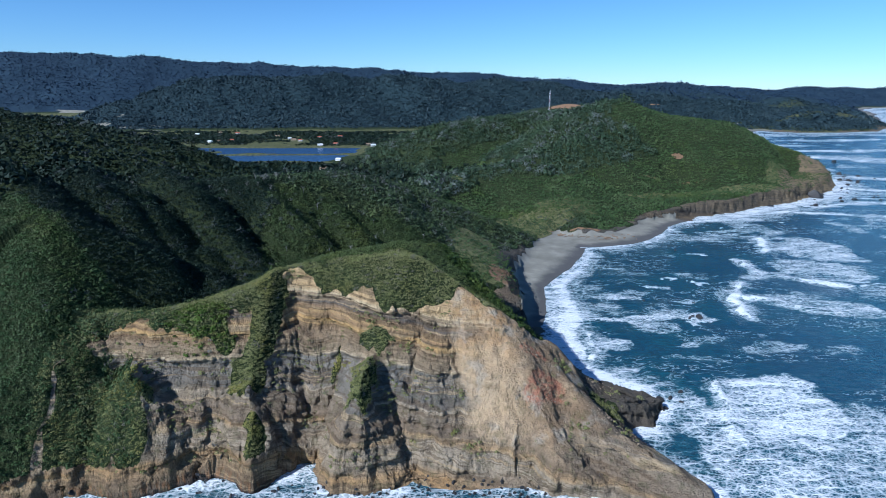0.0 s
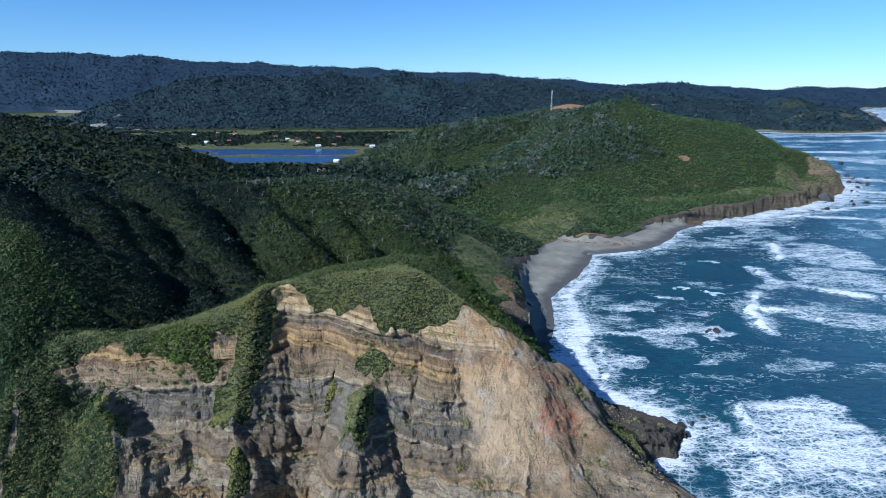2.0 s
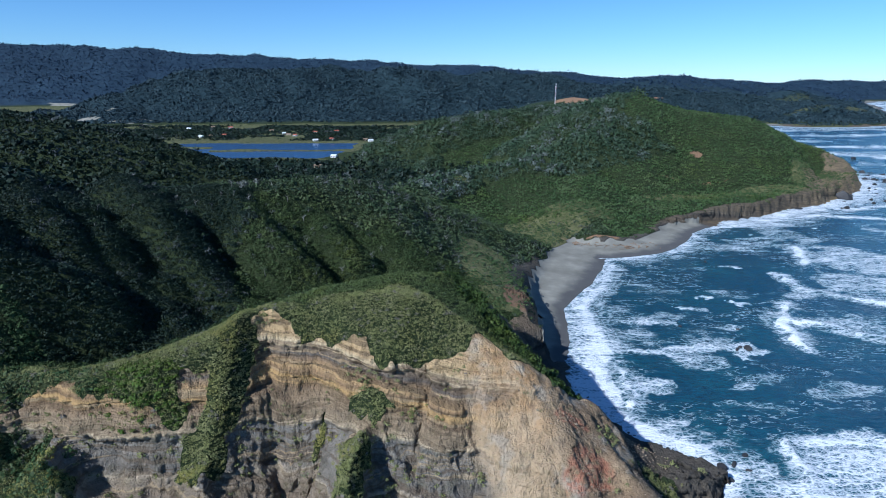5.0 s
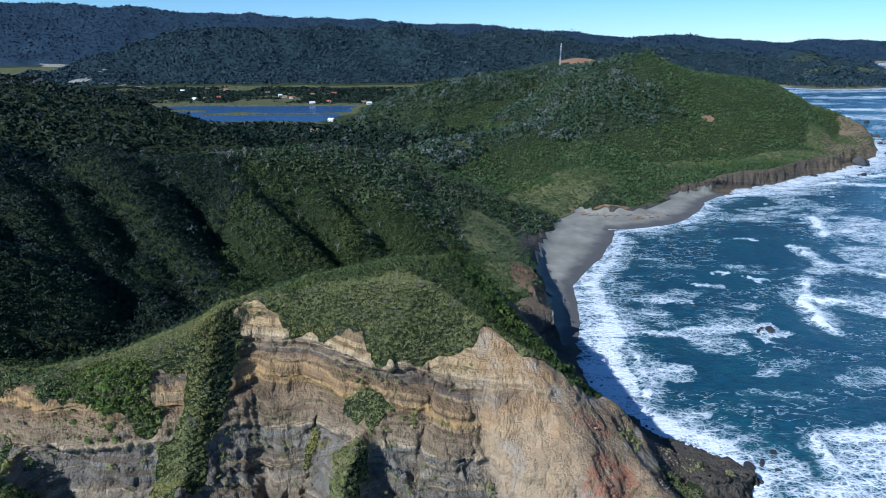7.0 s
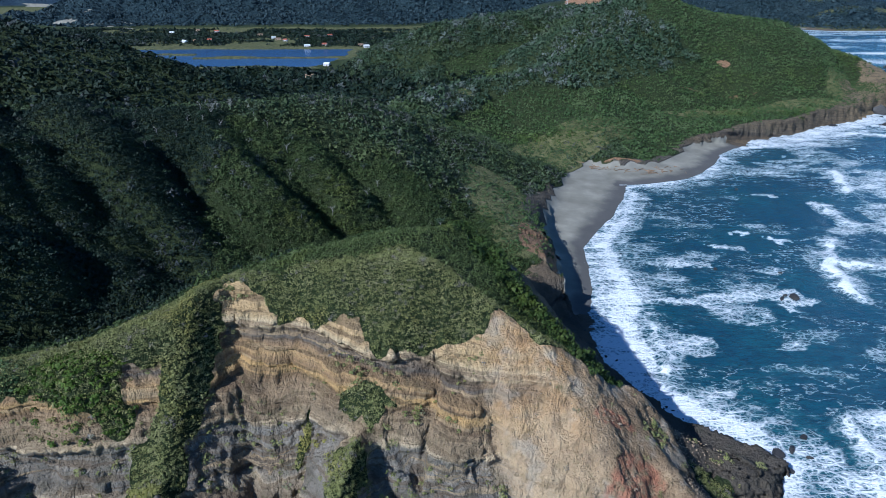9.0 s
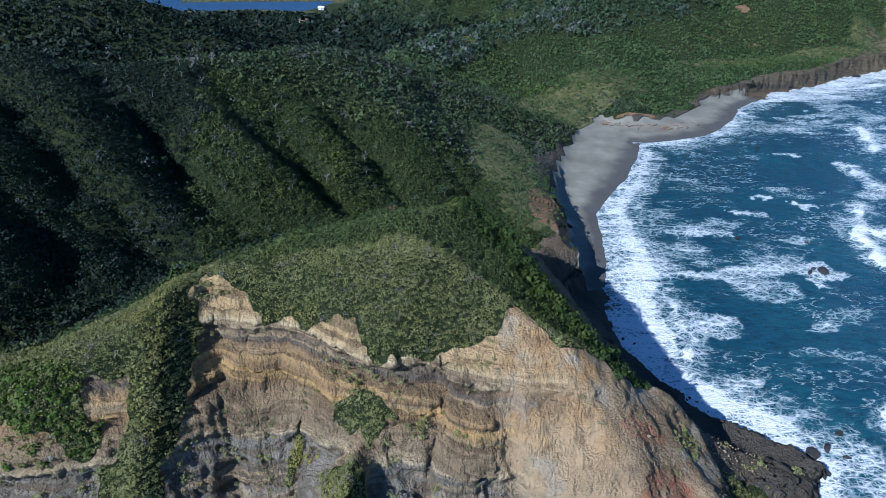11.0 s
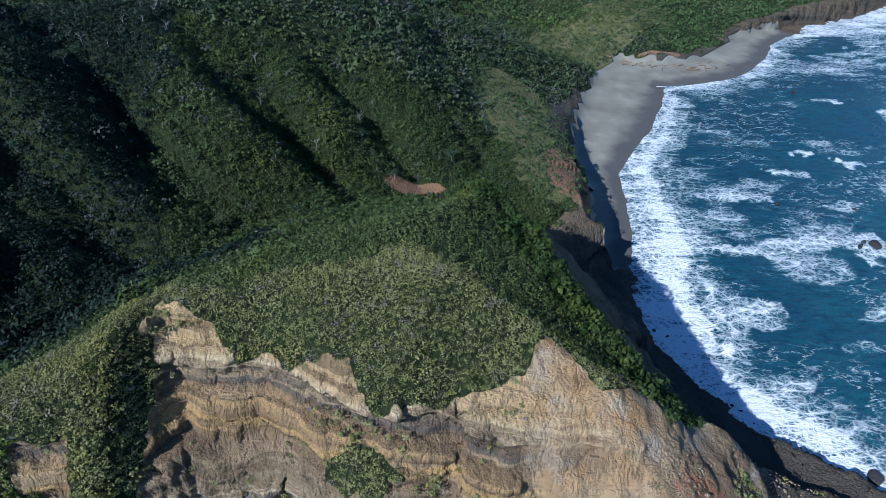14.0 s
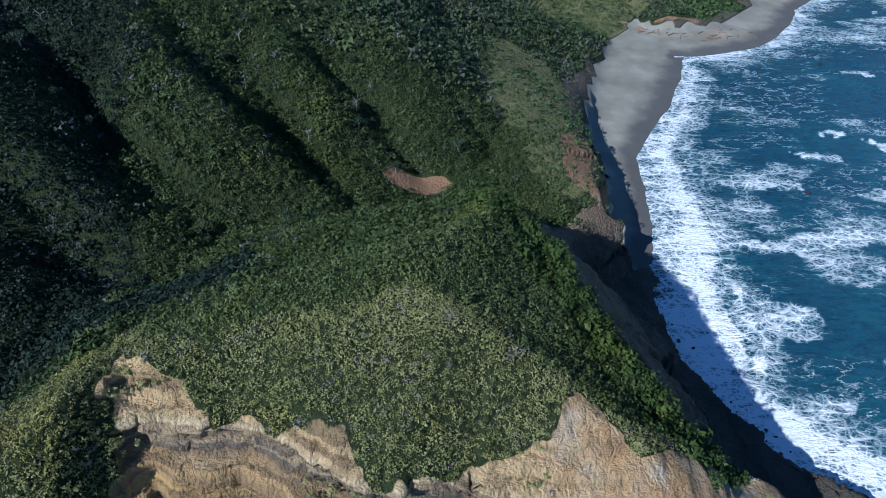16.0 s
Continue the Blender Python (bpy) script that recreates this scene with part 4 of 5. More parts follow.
def foam(x, y, z):
    d, foot, sandw, steep = shore(x, y)
    off = -d - sandw * 0.87 * (foot > 0.15)
    wx, wy = x + 7 * fractal(x, y, 20, 4, 64, 0.6), y + 7 * fractal(x, y, 20, 4, 65, 0.6)
    ragged = 3.5 * fractal(x, y, 30, 2, 67) + 2.5 * fractal(x, y, 7, 3, 68)
    reach = np.interp(y, [200, 230, 270, 310, 350, 400, 450, 520], [10, 16, 21, 24, 19, 14, 12, 9])
    west = ease(x, 50, 20) * (y < 200)
    surf = np.maximum.reduce([(0.95 - 0.42 * west) * ease(off + ragged, reach, reach - 7), 0.48 * ease(off + ragged, reach + 14, reach - 3), (0.85 - 0.2 * west) * ease(off + ragged, 7, 2)])
    surf = surf * (1 - 0.32 * ease(off, 12, 3) * (foot > 0.6))
    f = np.where(y < 560, surf, np.where(y < 1100, 0.75 * ease(off, 70, 5), 0.6 * ease(off, 160, 10)))
    f = np.maximum(f, 0.24 * ease(off, 60, 12))
    for stations, white in BREAKERS:
        g, (width,) = along(wx, wy, stations)
        f = np.maximum.reduce([f, (white + 0.6 * fractal(x, y, 8, 3, 69)) * ease(g / width, 1.1, 0.35), 0.5 * ease(g / width, 4.0, 1.0)])
    patches = [(0.66, (112, 312, 42, 4.5, 8)), (0.6, (141, 311, 12, 6, 0)), (0.6, (84, 276, 10, 7, -30)), (0.55, (108, 344, 17, 3, -6)), (0.62, (138, 362, 8, 3, -20)), (0.5, (145, 335, 9, 4, 0)),
               (0.6, (80, 245, 7, 3, 10)), (0.6, (192, 444, 9, 3, -20)), (0.72, (137, 214, 22, 34, -8)), (0.55, (150, 180, 34, 46, -10)), (0.62, (92, 220, 15, 9, 25)), (0.55, (96, 200, 12, 12, 0)), (0.64, (112, 184, 24, 34, 0)),
               (0.6, (290, 455, 34, 40, 10)), (0.55, (262, 400, 40, 24, -25)), (0.55, (225, 325, 34, 16, -20)), (0.5, (225, 500, 16, 8, 10)), (0.5, (250, 520, 24, 6, 10)),
               (0.4, (130, 280, 20, 5, 20)), (0.4, (118, 258, 16, 4, -15)), (0.42, (160, 270, 18, 6, 10))]
    for white, where in patches:
        f = np.maximum(f, white * blob(wx, wy, *where))
    f = np.maximum(f, 0.44 * ease(fractal(x * 0.8, y * 1.15, 44, 4, 61, 0.6), 0.02, 0.45))
    f = np.maximum(f, 0.85 * ease(fractal(x + 0.5 * y, y - 0.2 * x, 13, 3, 70, 0.6), 0.5, 0.66) * ease(fractal(x, y, 80, 2, 72), -0.1, 0.3))
    f = np.maximum(f, 0.62 * ease(fractal(x * 0.45, y * 1.5, 120, 4, 66, 0.6), 0.0, 0.4) * (y > 480))
    return {"foam": np.clip(f, 0, 1)}


def swell(x, y):
    z = 0.35 * fractal(x, y * 0.6, 22, 3, 62) + 0.15 * noise2(x, y, 5, 63)
    wx, wy = x + 5 * fractal(x, y, 18, 3, 64), y + 5 * fractal(x, y, 18, 3, 65)
    for stations, white in BREAKERS[:6]:
        g, (width,) = along(wx, wy, stations)
        z = z + 1.0 * ease(g / width, 1.6, 0.0)
    d, foot, sandw, steep = shore(x, y)
    return z * ease(-d - sandw * 0.87 * (foot > 0.15), 3, 26)


SEA_NEAR = (-320, 640, 90, 850)
sea = sheet("sea", steps((SEA_NEAR[0], -130, 5), (-130, 210, 1.9), (210, SEA_NEAR[1], 3.6)), steps((SEA_NEAR[2], 145, 4), (145, 400, 1.9), (400, SEA_NEAR[3], 4)), swell, SEA, (), foam)
tagged(sea, "deep blue rough sea streaked with white foam", "sea", kind="structure")
sea_far = sheet("sea_far", steps((-5200, SEA_NEAR[0], 120), (SEA_NEAR[0], SEA_NEAR[1], 16), (SEA_NEAR[1], 5000, 24)),
                steps((-2500, SEA_NEAR[2], 100), (SEA_NEAR[2], SEA_NEAR[3], 20), (SEA_NEAR[3], 4960, 30)), lambda x, y: np.zeros(np.shape(x)), SEA, (SEA_NEAR,), foam)
tagged(sea_far, "open blue sea with lines of breakers", "sea", kind="structure")
lake = sheet("lake", steps((-1000, -90, 35)), steps((1020, 1310, 29)), lambda x, y: 1.75 + 0 * x, LAKE)
tagged(lake, "dark blue lagoon with low sand bars", "water", kind="structure")


# ---------------------------------------------------------------- scrub and woods
def scrub(name, label, bounds, spacing, radius, leaves, size, material, keep, seed, squash=0.8):
    """Shrubs or trees over a stretch of ground, each a tuft of many small leaf sprays."""
    rng = np.random.default_rng(seed)
    x0, x1, y0, y1 = bounds
    gx, gy = np.meshgrid(np.arange(x0, x1, spacing), np.arange(y0, y1, spacing))
    x = gx.ravel() + rng.uniform(-0.5, 0.5, gx.size) * spacing
    y = gy.ravel() + rng.uniform(-0.5, 0.5, gx.size) * spacing
    z = land(x, y)
    ok = keep(x, y, z, rng)
    x, y, z = x[ok], y[ok], z[ok]
    n = len(x)
    r = radius * (rng.uniform(0.65, 1.25, n) + 0.8 * rng.uniform(size=n) ** 7) * (1 + 0.22 * fractal(x, y, spacing * 6, 2, 81))
    d = rng.normal(size=(n, leaves, 3))
    d[:, :, 2] = np.abs(d[:, :, 2]) * 0.9 + 0.12
    d /= np.linalg.norm(d, axis=2, keepdims=True)
    at = d * (r[:, None, None] * rng.uniform(0.72, 1.08, (n, leaves, 1)))
    at[:, :, 2] *= squash * rng.uniform(0.75, 1.4, n)[:, None]
    at += np.stack([x, y, z - 0.1 * r], 1)[:, None, :]
    nrm = d + 0.42 * rng.normal(size=d.shape)
    nrm /= np.linalg.norm(nrm, axis=2, keepdims=True)
    u = np.cross(nrm, rng.normal(size=d.shape))
    u /= np.linalg.norm(u, axis=2, keepdims=True)
    v = np.cross(nrm, u)
    s = (size * r / radius)[:, None, None] * rng.uniform(0.6, 1.3, (n, leaves, 1))
    verts = np.stack([at + u * s, at - 0.5 * u * s + 0.75 * v * s, at - 0.5 * u * s - 0.75 * v * s], 2).reshape(-1, 3)
    count = n * leaves
    me = bpy.data.meshes.new(name)
    me.vertices.add(count * 3)
    me.vertices.foreach_set("co", verts.astype(np.float32).ravel())
    me.loops.add(count * 3)
    me.loops.foreach_set("vertex_index", np.arange(count * 3, dtype=np.int32))
    me.polygons.add(count)
    me.polygons.foreach_set("loop_start", np.arange(0, count * 3, 3, dtype=np.int32))
    me.update(calc_edges=True)
    me.attributes.new("plant", "FLOAT", "POINT").data.foreach_set("value", np.repeat(rng.uniform(size=n), leaves * 3).astype(np.float32))
    me.materials.append(material)
    return tagged(new(name, me), label, "vegetation", kind="stuff")


def growing(limit=0.5, more=None):
    def keep(x, y, z, rng):
        c = covers(x, y, z)
        ok = (z > 2.5) & (c["bare"] + 0.25 * rng.normal(size=len(x)) < limit) & (c["sand"] < 0.5) & (c["grass"] + 0.2 * rng.normal(size=len(x)) < 0.6) & (c["earth"] < 0.5)
        return ok & (shore(x, y)[0] > 2) if more is None else ok & (shore(x, y)[0] > 2) & more(x, y, z)
    return keep


def over_crest(x, y, z):
    """The seaward side of the valley behind the headland."""
    d, (crest,) = along(x, y, RIDGES["headland"][0])
    line = np.interp(x, [-170, -128, -104, -82, -67, -56, -38, -18, -7, -4, 10, 100], [165, 200, 199, 202, 211, 221, 229, 236, 248, 262, 290, 300])
    return (y < line) & (x > -127)


def shade_toned(x, y):
    """Where darker bush replaces the scrub, the hillside's shade put into its leaf colour."""
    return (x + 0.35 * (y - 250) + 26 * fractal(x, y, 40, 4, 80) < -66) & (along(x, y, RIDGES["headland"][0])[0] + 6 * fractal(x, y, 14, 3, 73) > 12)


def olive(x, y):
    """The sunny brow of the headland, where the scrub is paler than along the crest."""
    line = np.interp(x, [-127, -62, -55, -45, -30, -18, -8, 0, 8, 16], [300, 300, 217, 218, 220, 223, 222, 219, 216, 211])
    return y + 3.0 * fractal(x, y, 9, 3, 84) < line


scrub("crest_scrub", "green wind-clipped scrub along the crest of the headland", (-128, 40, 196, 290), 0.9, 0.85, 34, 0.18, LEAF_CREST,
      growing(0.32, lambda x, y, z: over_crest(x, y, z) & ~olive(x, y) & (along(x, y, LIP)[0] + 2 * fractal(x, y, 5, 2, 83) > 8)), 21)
def lit_spur(x, y):
    """The sunny spur at the end of the cliff, its sunlight put into lighter leaves."""
    return (x < -118) & (y + 0.5 * (x + 150) + 8 * fractal(x, y, 16, 3, 74) < 222)


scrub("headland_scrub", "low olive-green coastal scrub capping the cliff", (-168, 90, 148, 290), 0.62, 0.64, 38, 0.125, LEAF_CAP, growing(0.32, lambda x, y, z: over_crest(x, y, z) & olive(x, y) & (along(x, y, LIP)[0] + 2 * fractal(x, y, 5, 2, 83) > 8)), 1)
scrub("slope_scrub", "dense green scrub filling the gullied slope", (-168, 60, 148, 346), 1.5, 1.3, 42, 0.28, LEAF_SLOPE, growing(0.6, lambda x, y, z: ~over_crest(x, y, z) & ~shade_toned(x, y)), 2)
scrub("slope_bush", "bush in the head of the valley, coloured dark for its shade", (-168, 20, 148, 346), 1.5, 1.35, 36, 0.31, LEAF_WOOD, growing(0.6, lambda x, y, z: ~over_crest(x, y, z) & shade_toned(x, y) & ~lit_spur(x, y)), 20)
scrub("ridge_scrub", "dense dark green scrub and small trees on the ridge", (-560, 130, 330, 556), 2.8, 2.0, 18, 0.6, LEAF_RIDGE,
      growing(0.6, lambda x, y, z: ((y > 346) | (x < -170)) & (z > 2.6)), 3)
scrub("side_scrub", "dense bush on the steep side slope, coloured dark for its shade", (-330, -168, 150, 334), 3.0, 2.5, 20, 1.0, LEAF_WOOD, growing(0.6), 4)


def wooded(x, y, z):
    """Where the hills carry trees rather than low scrub."""
    patch = fractal(x, y, 130, 3, 85)
    return (x + 70 * patch < 255) & (z + 16 * patch > 25 + 0.09 * np.maximum(x, 0)) | (x < 0) & (y > 700)


scrub("hill_forest", "mixed green and silvery low forest on the hills", (-130, 520, 480, 1180), 6.0, 3.9, 32, 1.1, LEAF_HILL,
      growing(0.6, lambda x, y, z: (z > 5) & (x > -130) & wooded(x, y, z)), 5, 1.25)
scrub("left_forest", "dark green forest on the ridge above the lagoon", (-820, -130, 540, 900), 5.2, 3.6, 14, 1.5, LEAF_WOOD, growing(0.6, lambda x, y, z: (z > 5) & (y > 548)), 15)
scrub("flat_woods", "dark hedges and clumps of trees on the flats", (-1100, 60, 640, 1760), 8, 4.5, 11, 2.2, LEAF_WOOD,
      lambda x, y, z, rng: (z > 2.4) & (z < 14) & (lagoon(x, y) < -1.5) & (fractal(x, y, 130, 4, 89) + 0.12 * rng.normal(size=len(x)) > np.where(y < 1010, -0.45, np.where(y < 1320, 0.12, -0.1))) & ((x < -90) | (y > 700)), 16)
scrub("hill_scrub", "low bright green scrub on the lower hill slopes", (-130, 540, 480, 1000), 3.4, 2.0, 15, 0.72, LEAF_LOW,
      growing(0.7, lambda x, y, z: (z > 2.6) & ~wooded(x, y, z) & ((y > 556) | (x > 130))), 8)
scrub("shoulder_shrubs", "dark glossy shrubs along the edge of the headland", (-14, 62, 204, 290), 1.5, 1.25, 44, 0.32, LEAF_DARK,
      growing(0.5, lambda x, y, z: (x < 37) & (along(x, y, LIP)[0] + 2 * fractal(x, y, 5, 2, 83) < 10) & ~inside(x, y, LIP + [(140, 190), (140, 320)])), 9)
scrub("hanging_scrub", "bright green hanging plants over the cliff brow", (-122, -56, 182, 216), 1.0, 0.85, 44, 0.25, LEAF_HANG,
      growing(0.75, lambda x, y, z: blob(x, y, -81, 190, 13, 6) > 0.4), 10)
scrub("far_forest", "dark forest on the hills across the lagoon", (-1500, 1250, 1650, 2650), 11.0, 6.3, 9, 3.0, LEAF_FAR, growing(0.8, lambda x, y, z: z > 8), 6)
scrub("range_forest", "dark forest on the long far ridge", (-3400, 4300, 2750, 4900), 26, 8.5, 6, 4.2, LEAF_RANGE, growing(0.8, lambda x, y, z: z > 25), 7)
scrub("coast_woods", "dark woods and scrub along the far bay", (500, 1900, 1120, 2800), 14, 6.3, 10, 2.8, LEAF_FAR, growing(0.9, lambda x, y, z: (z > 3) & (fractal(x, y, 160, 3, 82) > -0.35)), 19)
def on_rock(x, y, z):
    c = covers(x, y, z)
    return (c["bare"] > 0.5) & ((c["slip"] < 0.4) | (x > 40))


scrub("cliff_tufts", "small green tufts clinging to ledges of the cliff", (-122, 82, 160, 214), 1.1, 0.6, 30, 0.2, LEAF_CAP,
      lambda x, y, z, rng: on_rock(x, y, z) & (z > 7) & (fractal(x, y + z, 9, 3, 86) + 0.25 * rng.normal(size=len(x)) > np.where((z < 36) & (x < -10), 0.27, 0.4)), 11)
scrub("tussocks", "low tussocks and bushes dotted over pale grass", (-20, 540, 300, 840), 2.1, 0.85, 14, 0.40, LEAF_LOW,
      lambda x, y, z, rng: (covers(x, y, z)["grass"] > 0.35) & (z > 2.2) & (shore(x, y)[0] > 3) & (fractal(x, y, 16, 3, 87) + 0.5 * rng.normal(size=len(x)) > -0.05), 12)
scrub("buttress_scrub", "thick green scrub on steep buttresses of the cliff", (-97, -18, 150, 208), 0.66, 0.55, 26, 0.17, LEAF_CAP,
      growing(0.42, lambda x, y, z: (y < 206) & (z > 5) & (inside(x, y, FACE))), 17)
scrub("side_foliage", "dark green bushes at the steep end of the cliff", (-168, -95, 148, 236), 1.05, 0.95, 34, 0.25, LEAF_SIDE,
      growing(0.45, lambda x, y, z: (z > 4) & ((y < 196) | lit_spur(x, y))), 18)


# ---------------------------------------------------------------- things
def part(name, bm, material, parent, label=""):
    """Links a bmesh as one mesh under a thing or a part."""
    me = bpy.data.meshes.new(name)
    bm.to_mesh(me)
    bm.free()
    me.materials.append(material)
    ob = new(name, me)
    ob.parent = parent
    return tagged(ob, label)


def box(size, at=(0, 0, 0), turn=None, bevel=0.0):
    bm = bmesh.new()
    bmesh.ops.create_cube(bm, size=1.0, matrix=Matrix.Translation(at) @ (turn or Matrix()) @ Matrix.Diagonal((*size, 1)))
    if bevel:
        bmesh.ops.bevel(bm, geom=bm.edges[:], offset=bevel, segments=1, affect="EDGES")
    return bm


def tube(bm, a, b, ra, rb, sides=6):
    """Adds a tapered round bar from a to b."""
    a, b = Vector(a), Vector(b)
    m = Matrix.Translation((a + b) / 2) @ (b - a).to_track_quat("Z", "Y").to_matrix().to_4x4()
    bmesh.ops.create_cone(bm, cap_ends=True, segments=sides, radius1=ra, radius2=rb, depth=(b - a).length, matrix=m)
    return bm


def ground_at(x, y):
    return float(land(np.array([float(x)]), np.array([float(y)]))[0])


def rock_mesh(name, seed, flat=0.7, sharp=0.45, detail=3):
    """A broken boulder of about one metre's radius."""
    bm = bmesh.new()
    bmesh.ops.create_icosphere(bm, subdivisions=detail, radius=1.0)
    for v in bm.verts:
        p = v.co * 1.3 + Vector((seed * 7.3, seed * 3.1, seed))
        k = 1 + sharp * noise.noise(p) + 0.35 * sharp * noise.noise(p * 3.1) + 0.25 * abs(noise.noise(p * 1.7))
        v.co = Vector((v.co.x * k, v.co.y * k, v.co.z * k * flat))
    cuts = random.Random(seed)
    for _ in range(11):
        n = Vector((cuts.gauss(0, 1), cuts.gauss(0, 1), cuts.gauss(0.2, 0.6))).normalized()
        reach = cuts.uniform(0.5, 0.85)
        for v in bm.verts:
            v.co -= n * max(0.0, v.co.dot(n) - reach * (flat + (1 - flat) * (1 - abs(n.z))))
    me = bpy.data.meshes.new(name)
    bm.to_mesh(me)
    bm.free()
    me.materials.append(SEA_ROCK)
    return me


ROCK_SHAPES = [rock_mesh("rock", k, 0.55 + 0.08 * k) for k in range(6)]
BOULDER_SHAPES = [rock_mesh("boulder", k, 0.55 + 0.08 * k, 0.45, 2) for k in range(6)]
rng = random.Random(4)
# rocks in the surf: x, y, radius, height of the top
SURF_ROCKS = [(141, 310, 2.4, 2.4), (136, 309.5, 1.9, 1.2), (138.5, 312, 1.3, 0.9), (148, 334, 1.8, 0.8), (120, 338, 1.5, 0.5), (182, 454, 2.0, 0.6), (99, 226, 1.4, 0.9), (93, 221.5, 1.9, 1.1),
              (88, 219, 2.6, 1.5), (84, 215, 2.4, 1.8), (88, 213, 1.6, 1.0), (96, 218, 1.2, 0.7)]
for x, y, r, top in SURF_ROCKS:
    ob = new("sea_rock", rng.choice(ROCK_SHAPES))
    ob.matrix_world = pose(x, y, top - 0.8 * r * 0.7, 0, 0, rng.uniform(0, 360)) @ Matrix.Diagonal((r, r * rng.uniform(0.6, 0.9), r * 0.9, 1))
    tagged(ob, "wet black rock washed by white surf", "rock", "rocks in the surf")
FAR_ROCKS = [(432, 693, 10, 7), (404, 640, 4.5, 2), (586, 887, 6, 3), (558, 823, 4.5, 2), (567, 816, 4, 1.8), (534, 786, 5.5, 3), (677, 1042, 6, 3), (474, 681, 4, 2),
             (355, 639, 6, 2.5), (601, 867, 6, 3), (550, 828, 5, 2)]
for x, y, r, top in FAR_ROCKS:
    ob = new("rock_islet", rng.choice(ROCK_SHAPES))
    ob.matrix_world = pose(x, y, top - r * 0.75, 0, 0, rng.uniform(0, 360)) @ Matrix.Diagonal((r, r * rng.uniform(0.6, 0.95), r * 0.95, 1))
    tagged(ob, "dark rock standing in the surf off the point", "rock", "rocks off the point")
for k in range(110):
    x, y = rng.uniform(340, 610), rng.uniform(640, 960)
    if -70 < float(shore(np.array([x]), np.array([y]))[0][0]) < 2:
        r = rng.uniform(1.0, 3.4)
        ob = new("sea_rock", rng.choice(BOULDER_SHAPES))
        ob.matrix_world = pose(x, y, -0.2 * r, 0, 0, rng.uniform(0, 360)) @ Matrix.Diagonal((r, r * rng.uniform(0.6, 0.95), r, 1))
        tagged(ob, "small dark rock in the foam off the point", "rock", "rocks off the point")
# boulders along the foot of the cliffs
for k in range(340):
    if k < 170:
        x, y, r = rng.uniform(-30, 34), rng.uniform(158, 176), rng.uniform(0.35, 1.1)
    elif k < 260:
        x, y, r = rng.uniform(-125, -30), rng.uniform(150, 170), rng.uniform(0.4, 1.2)
    elif k < 310:
        y = rng.uniform(212, 312)
        x, r = np.interp(y, [205, 229, 258, 280, 312], [84, 66, 51, 46, 38]) + abs(rng.gauss(0, 3)), rng.uniform(0.3, 1.0)
    else:
        y = rng.uniform(330, 420)
        x, r = np.interp(y, [330, 369, 420], [39, 44, 53]) + abs(rng.gauss(0, 2.5)), rng.uniform(0.3, 0.8)
    d = float(shore(np.array([x]), np.array([y]))[0][0])
    if not -9 < d < 0.5:
        continue
    ob = new("boulder", rng.choice(BOULDER_SHAPES))
    ob.matrix_world = pose(x, y, max(ground_at(x, y), -0.25 * r) + 0.2 * r, rng.uniform(-20, 20), rng.uniform(-20, 20), rng.uniform(0, 360)) @ Matrix.Diagonal((r, r * rng.uniform(0.6, 0.95), r, 1))
    tagged(ob, "dark wet boulder at the foot of the cliff", "rock", "boulders at the foot of the cliff")


def house(at, turn, size, wall, roof, label):
    """A small gabled house of boards with a tin roof."""
    w, d, h = size
    thing = new("house")
    thing.matrix_world = pose(*at, 0, 0, turn)
    part("wall", box((w, d, h), (0, 0, h / 2)), wall, thing)
    bm = bmesh.new()
    for s in (-1, 1):
        bmesh.ops.create_cube(bm, size=1.0, matrix=Matrix.Translation((0, s * d * 0.27, h + d * 0.17)) @ Matrix.Rotation(-s * 0.55, 4, "X") @ Matrix.Diagonal((w + 0.8, d * 0.68, 0.15, 1)))
    part("roof", bm, roof, thing)
    bm = bmesh.new()
    for s in (-1, 1):
        vs = [bm.verts.new((s * w / 2, -d / 2, h)), bm.verts.new((s * w / 2, d / 2, h)), bm.verts.new((s * w / 2, 0, h + d * 0.31)),
              bm.verts.new((s * (w / 2 - 0.15), -d / 2, h)), bm.verts.new((s * (w / 2 - 0.15), d / 2, h)), bm.verts.new((s * (w / 2 - 0.15), 0, h + d * 0.31))]
        for f in ((0, 1, 2), (3, 4, 5), (0, 1, 4, 3), (1, 2, 5, 4), (2, 0, 3, 5)):
            bm.faces.new([vs[i] for i in f])
    part("gable", bm, wall, thing)
    part("door", box((1.0, 0.12, 2.05), (w * 0.1, -d / 2 - 0.03, 1.03)), WOOD, thing)
    for k in (-0.32, 0.34):
        window = part("window", box((1.5, 0.1, 1.2), (w * k, -d / 2 - 0.03, 1.6)), WALLS[0], thing)
        part("pane", box((1.3, 0.06, 1.0), (w * k, -d / 2 - 0.09, 1.6)), PANE, window)
    return tagged(thing, label, "house", "houses by the lagoon")


HOUSES = [(-537, 1400), (-520, 1416), (-500, 1440), (-661, 1640), (-620, 1700), (-562, 1669), (-377, 1494), (-360, 1466), (-338, 1440), (-267, 1318), (-164, 1330), (-237, 1342),
          (-175, 1010), (-182, 915), (-264, 1560), (-150, 1305), (-430, 1580), (-310, 1530)]
for k, (x, y) in enumerate(HOUSES):
    tint = ("white", "tan", "grey")[k % 3]
    top = ("bare tin", "red tin", "brown shingle")[(k * 2) % 3]
    house((x, y, ground_at(x, y) - 0.1), rng.uniform(-30, 30), (rng.uniform(8, 12), rng.uniform(5.5, 7.5), rng.uniform(2.5, 3.4)), WALLS[k % 3], ROOFS[(k * 2) % 3],
          f"small {tint} board house with a {top} roof by the lagoon")


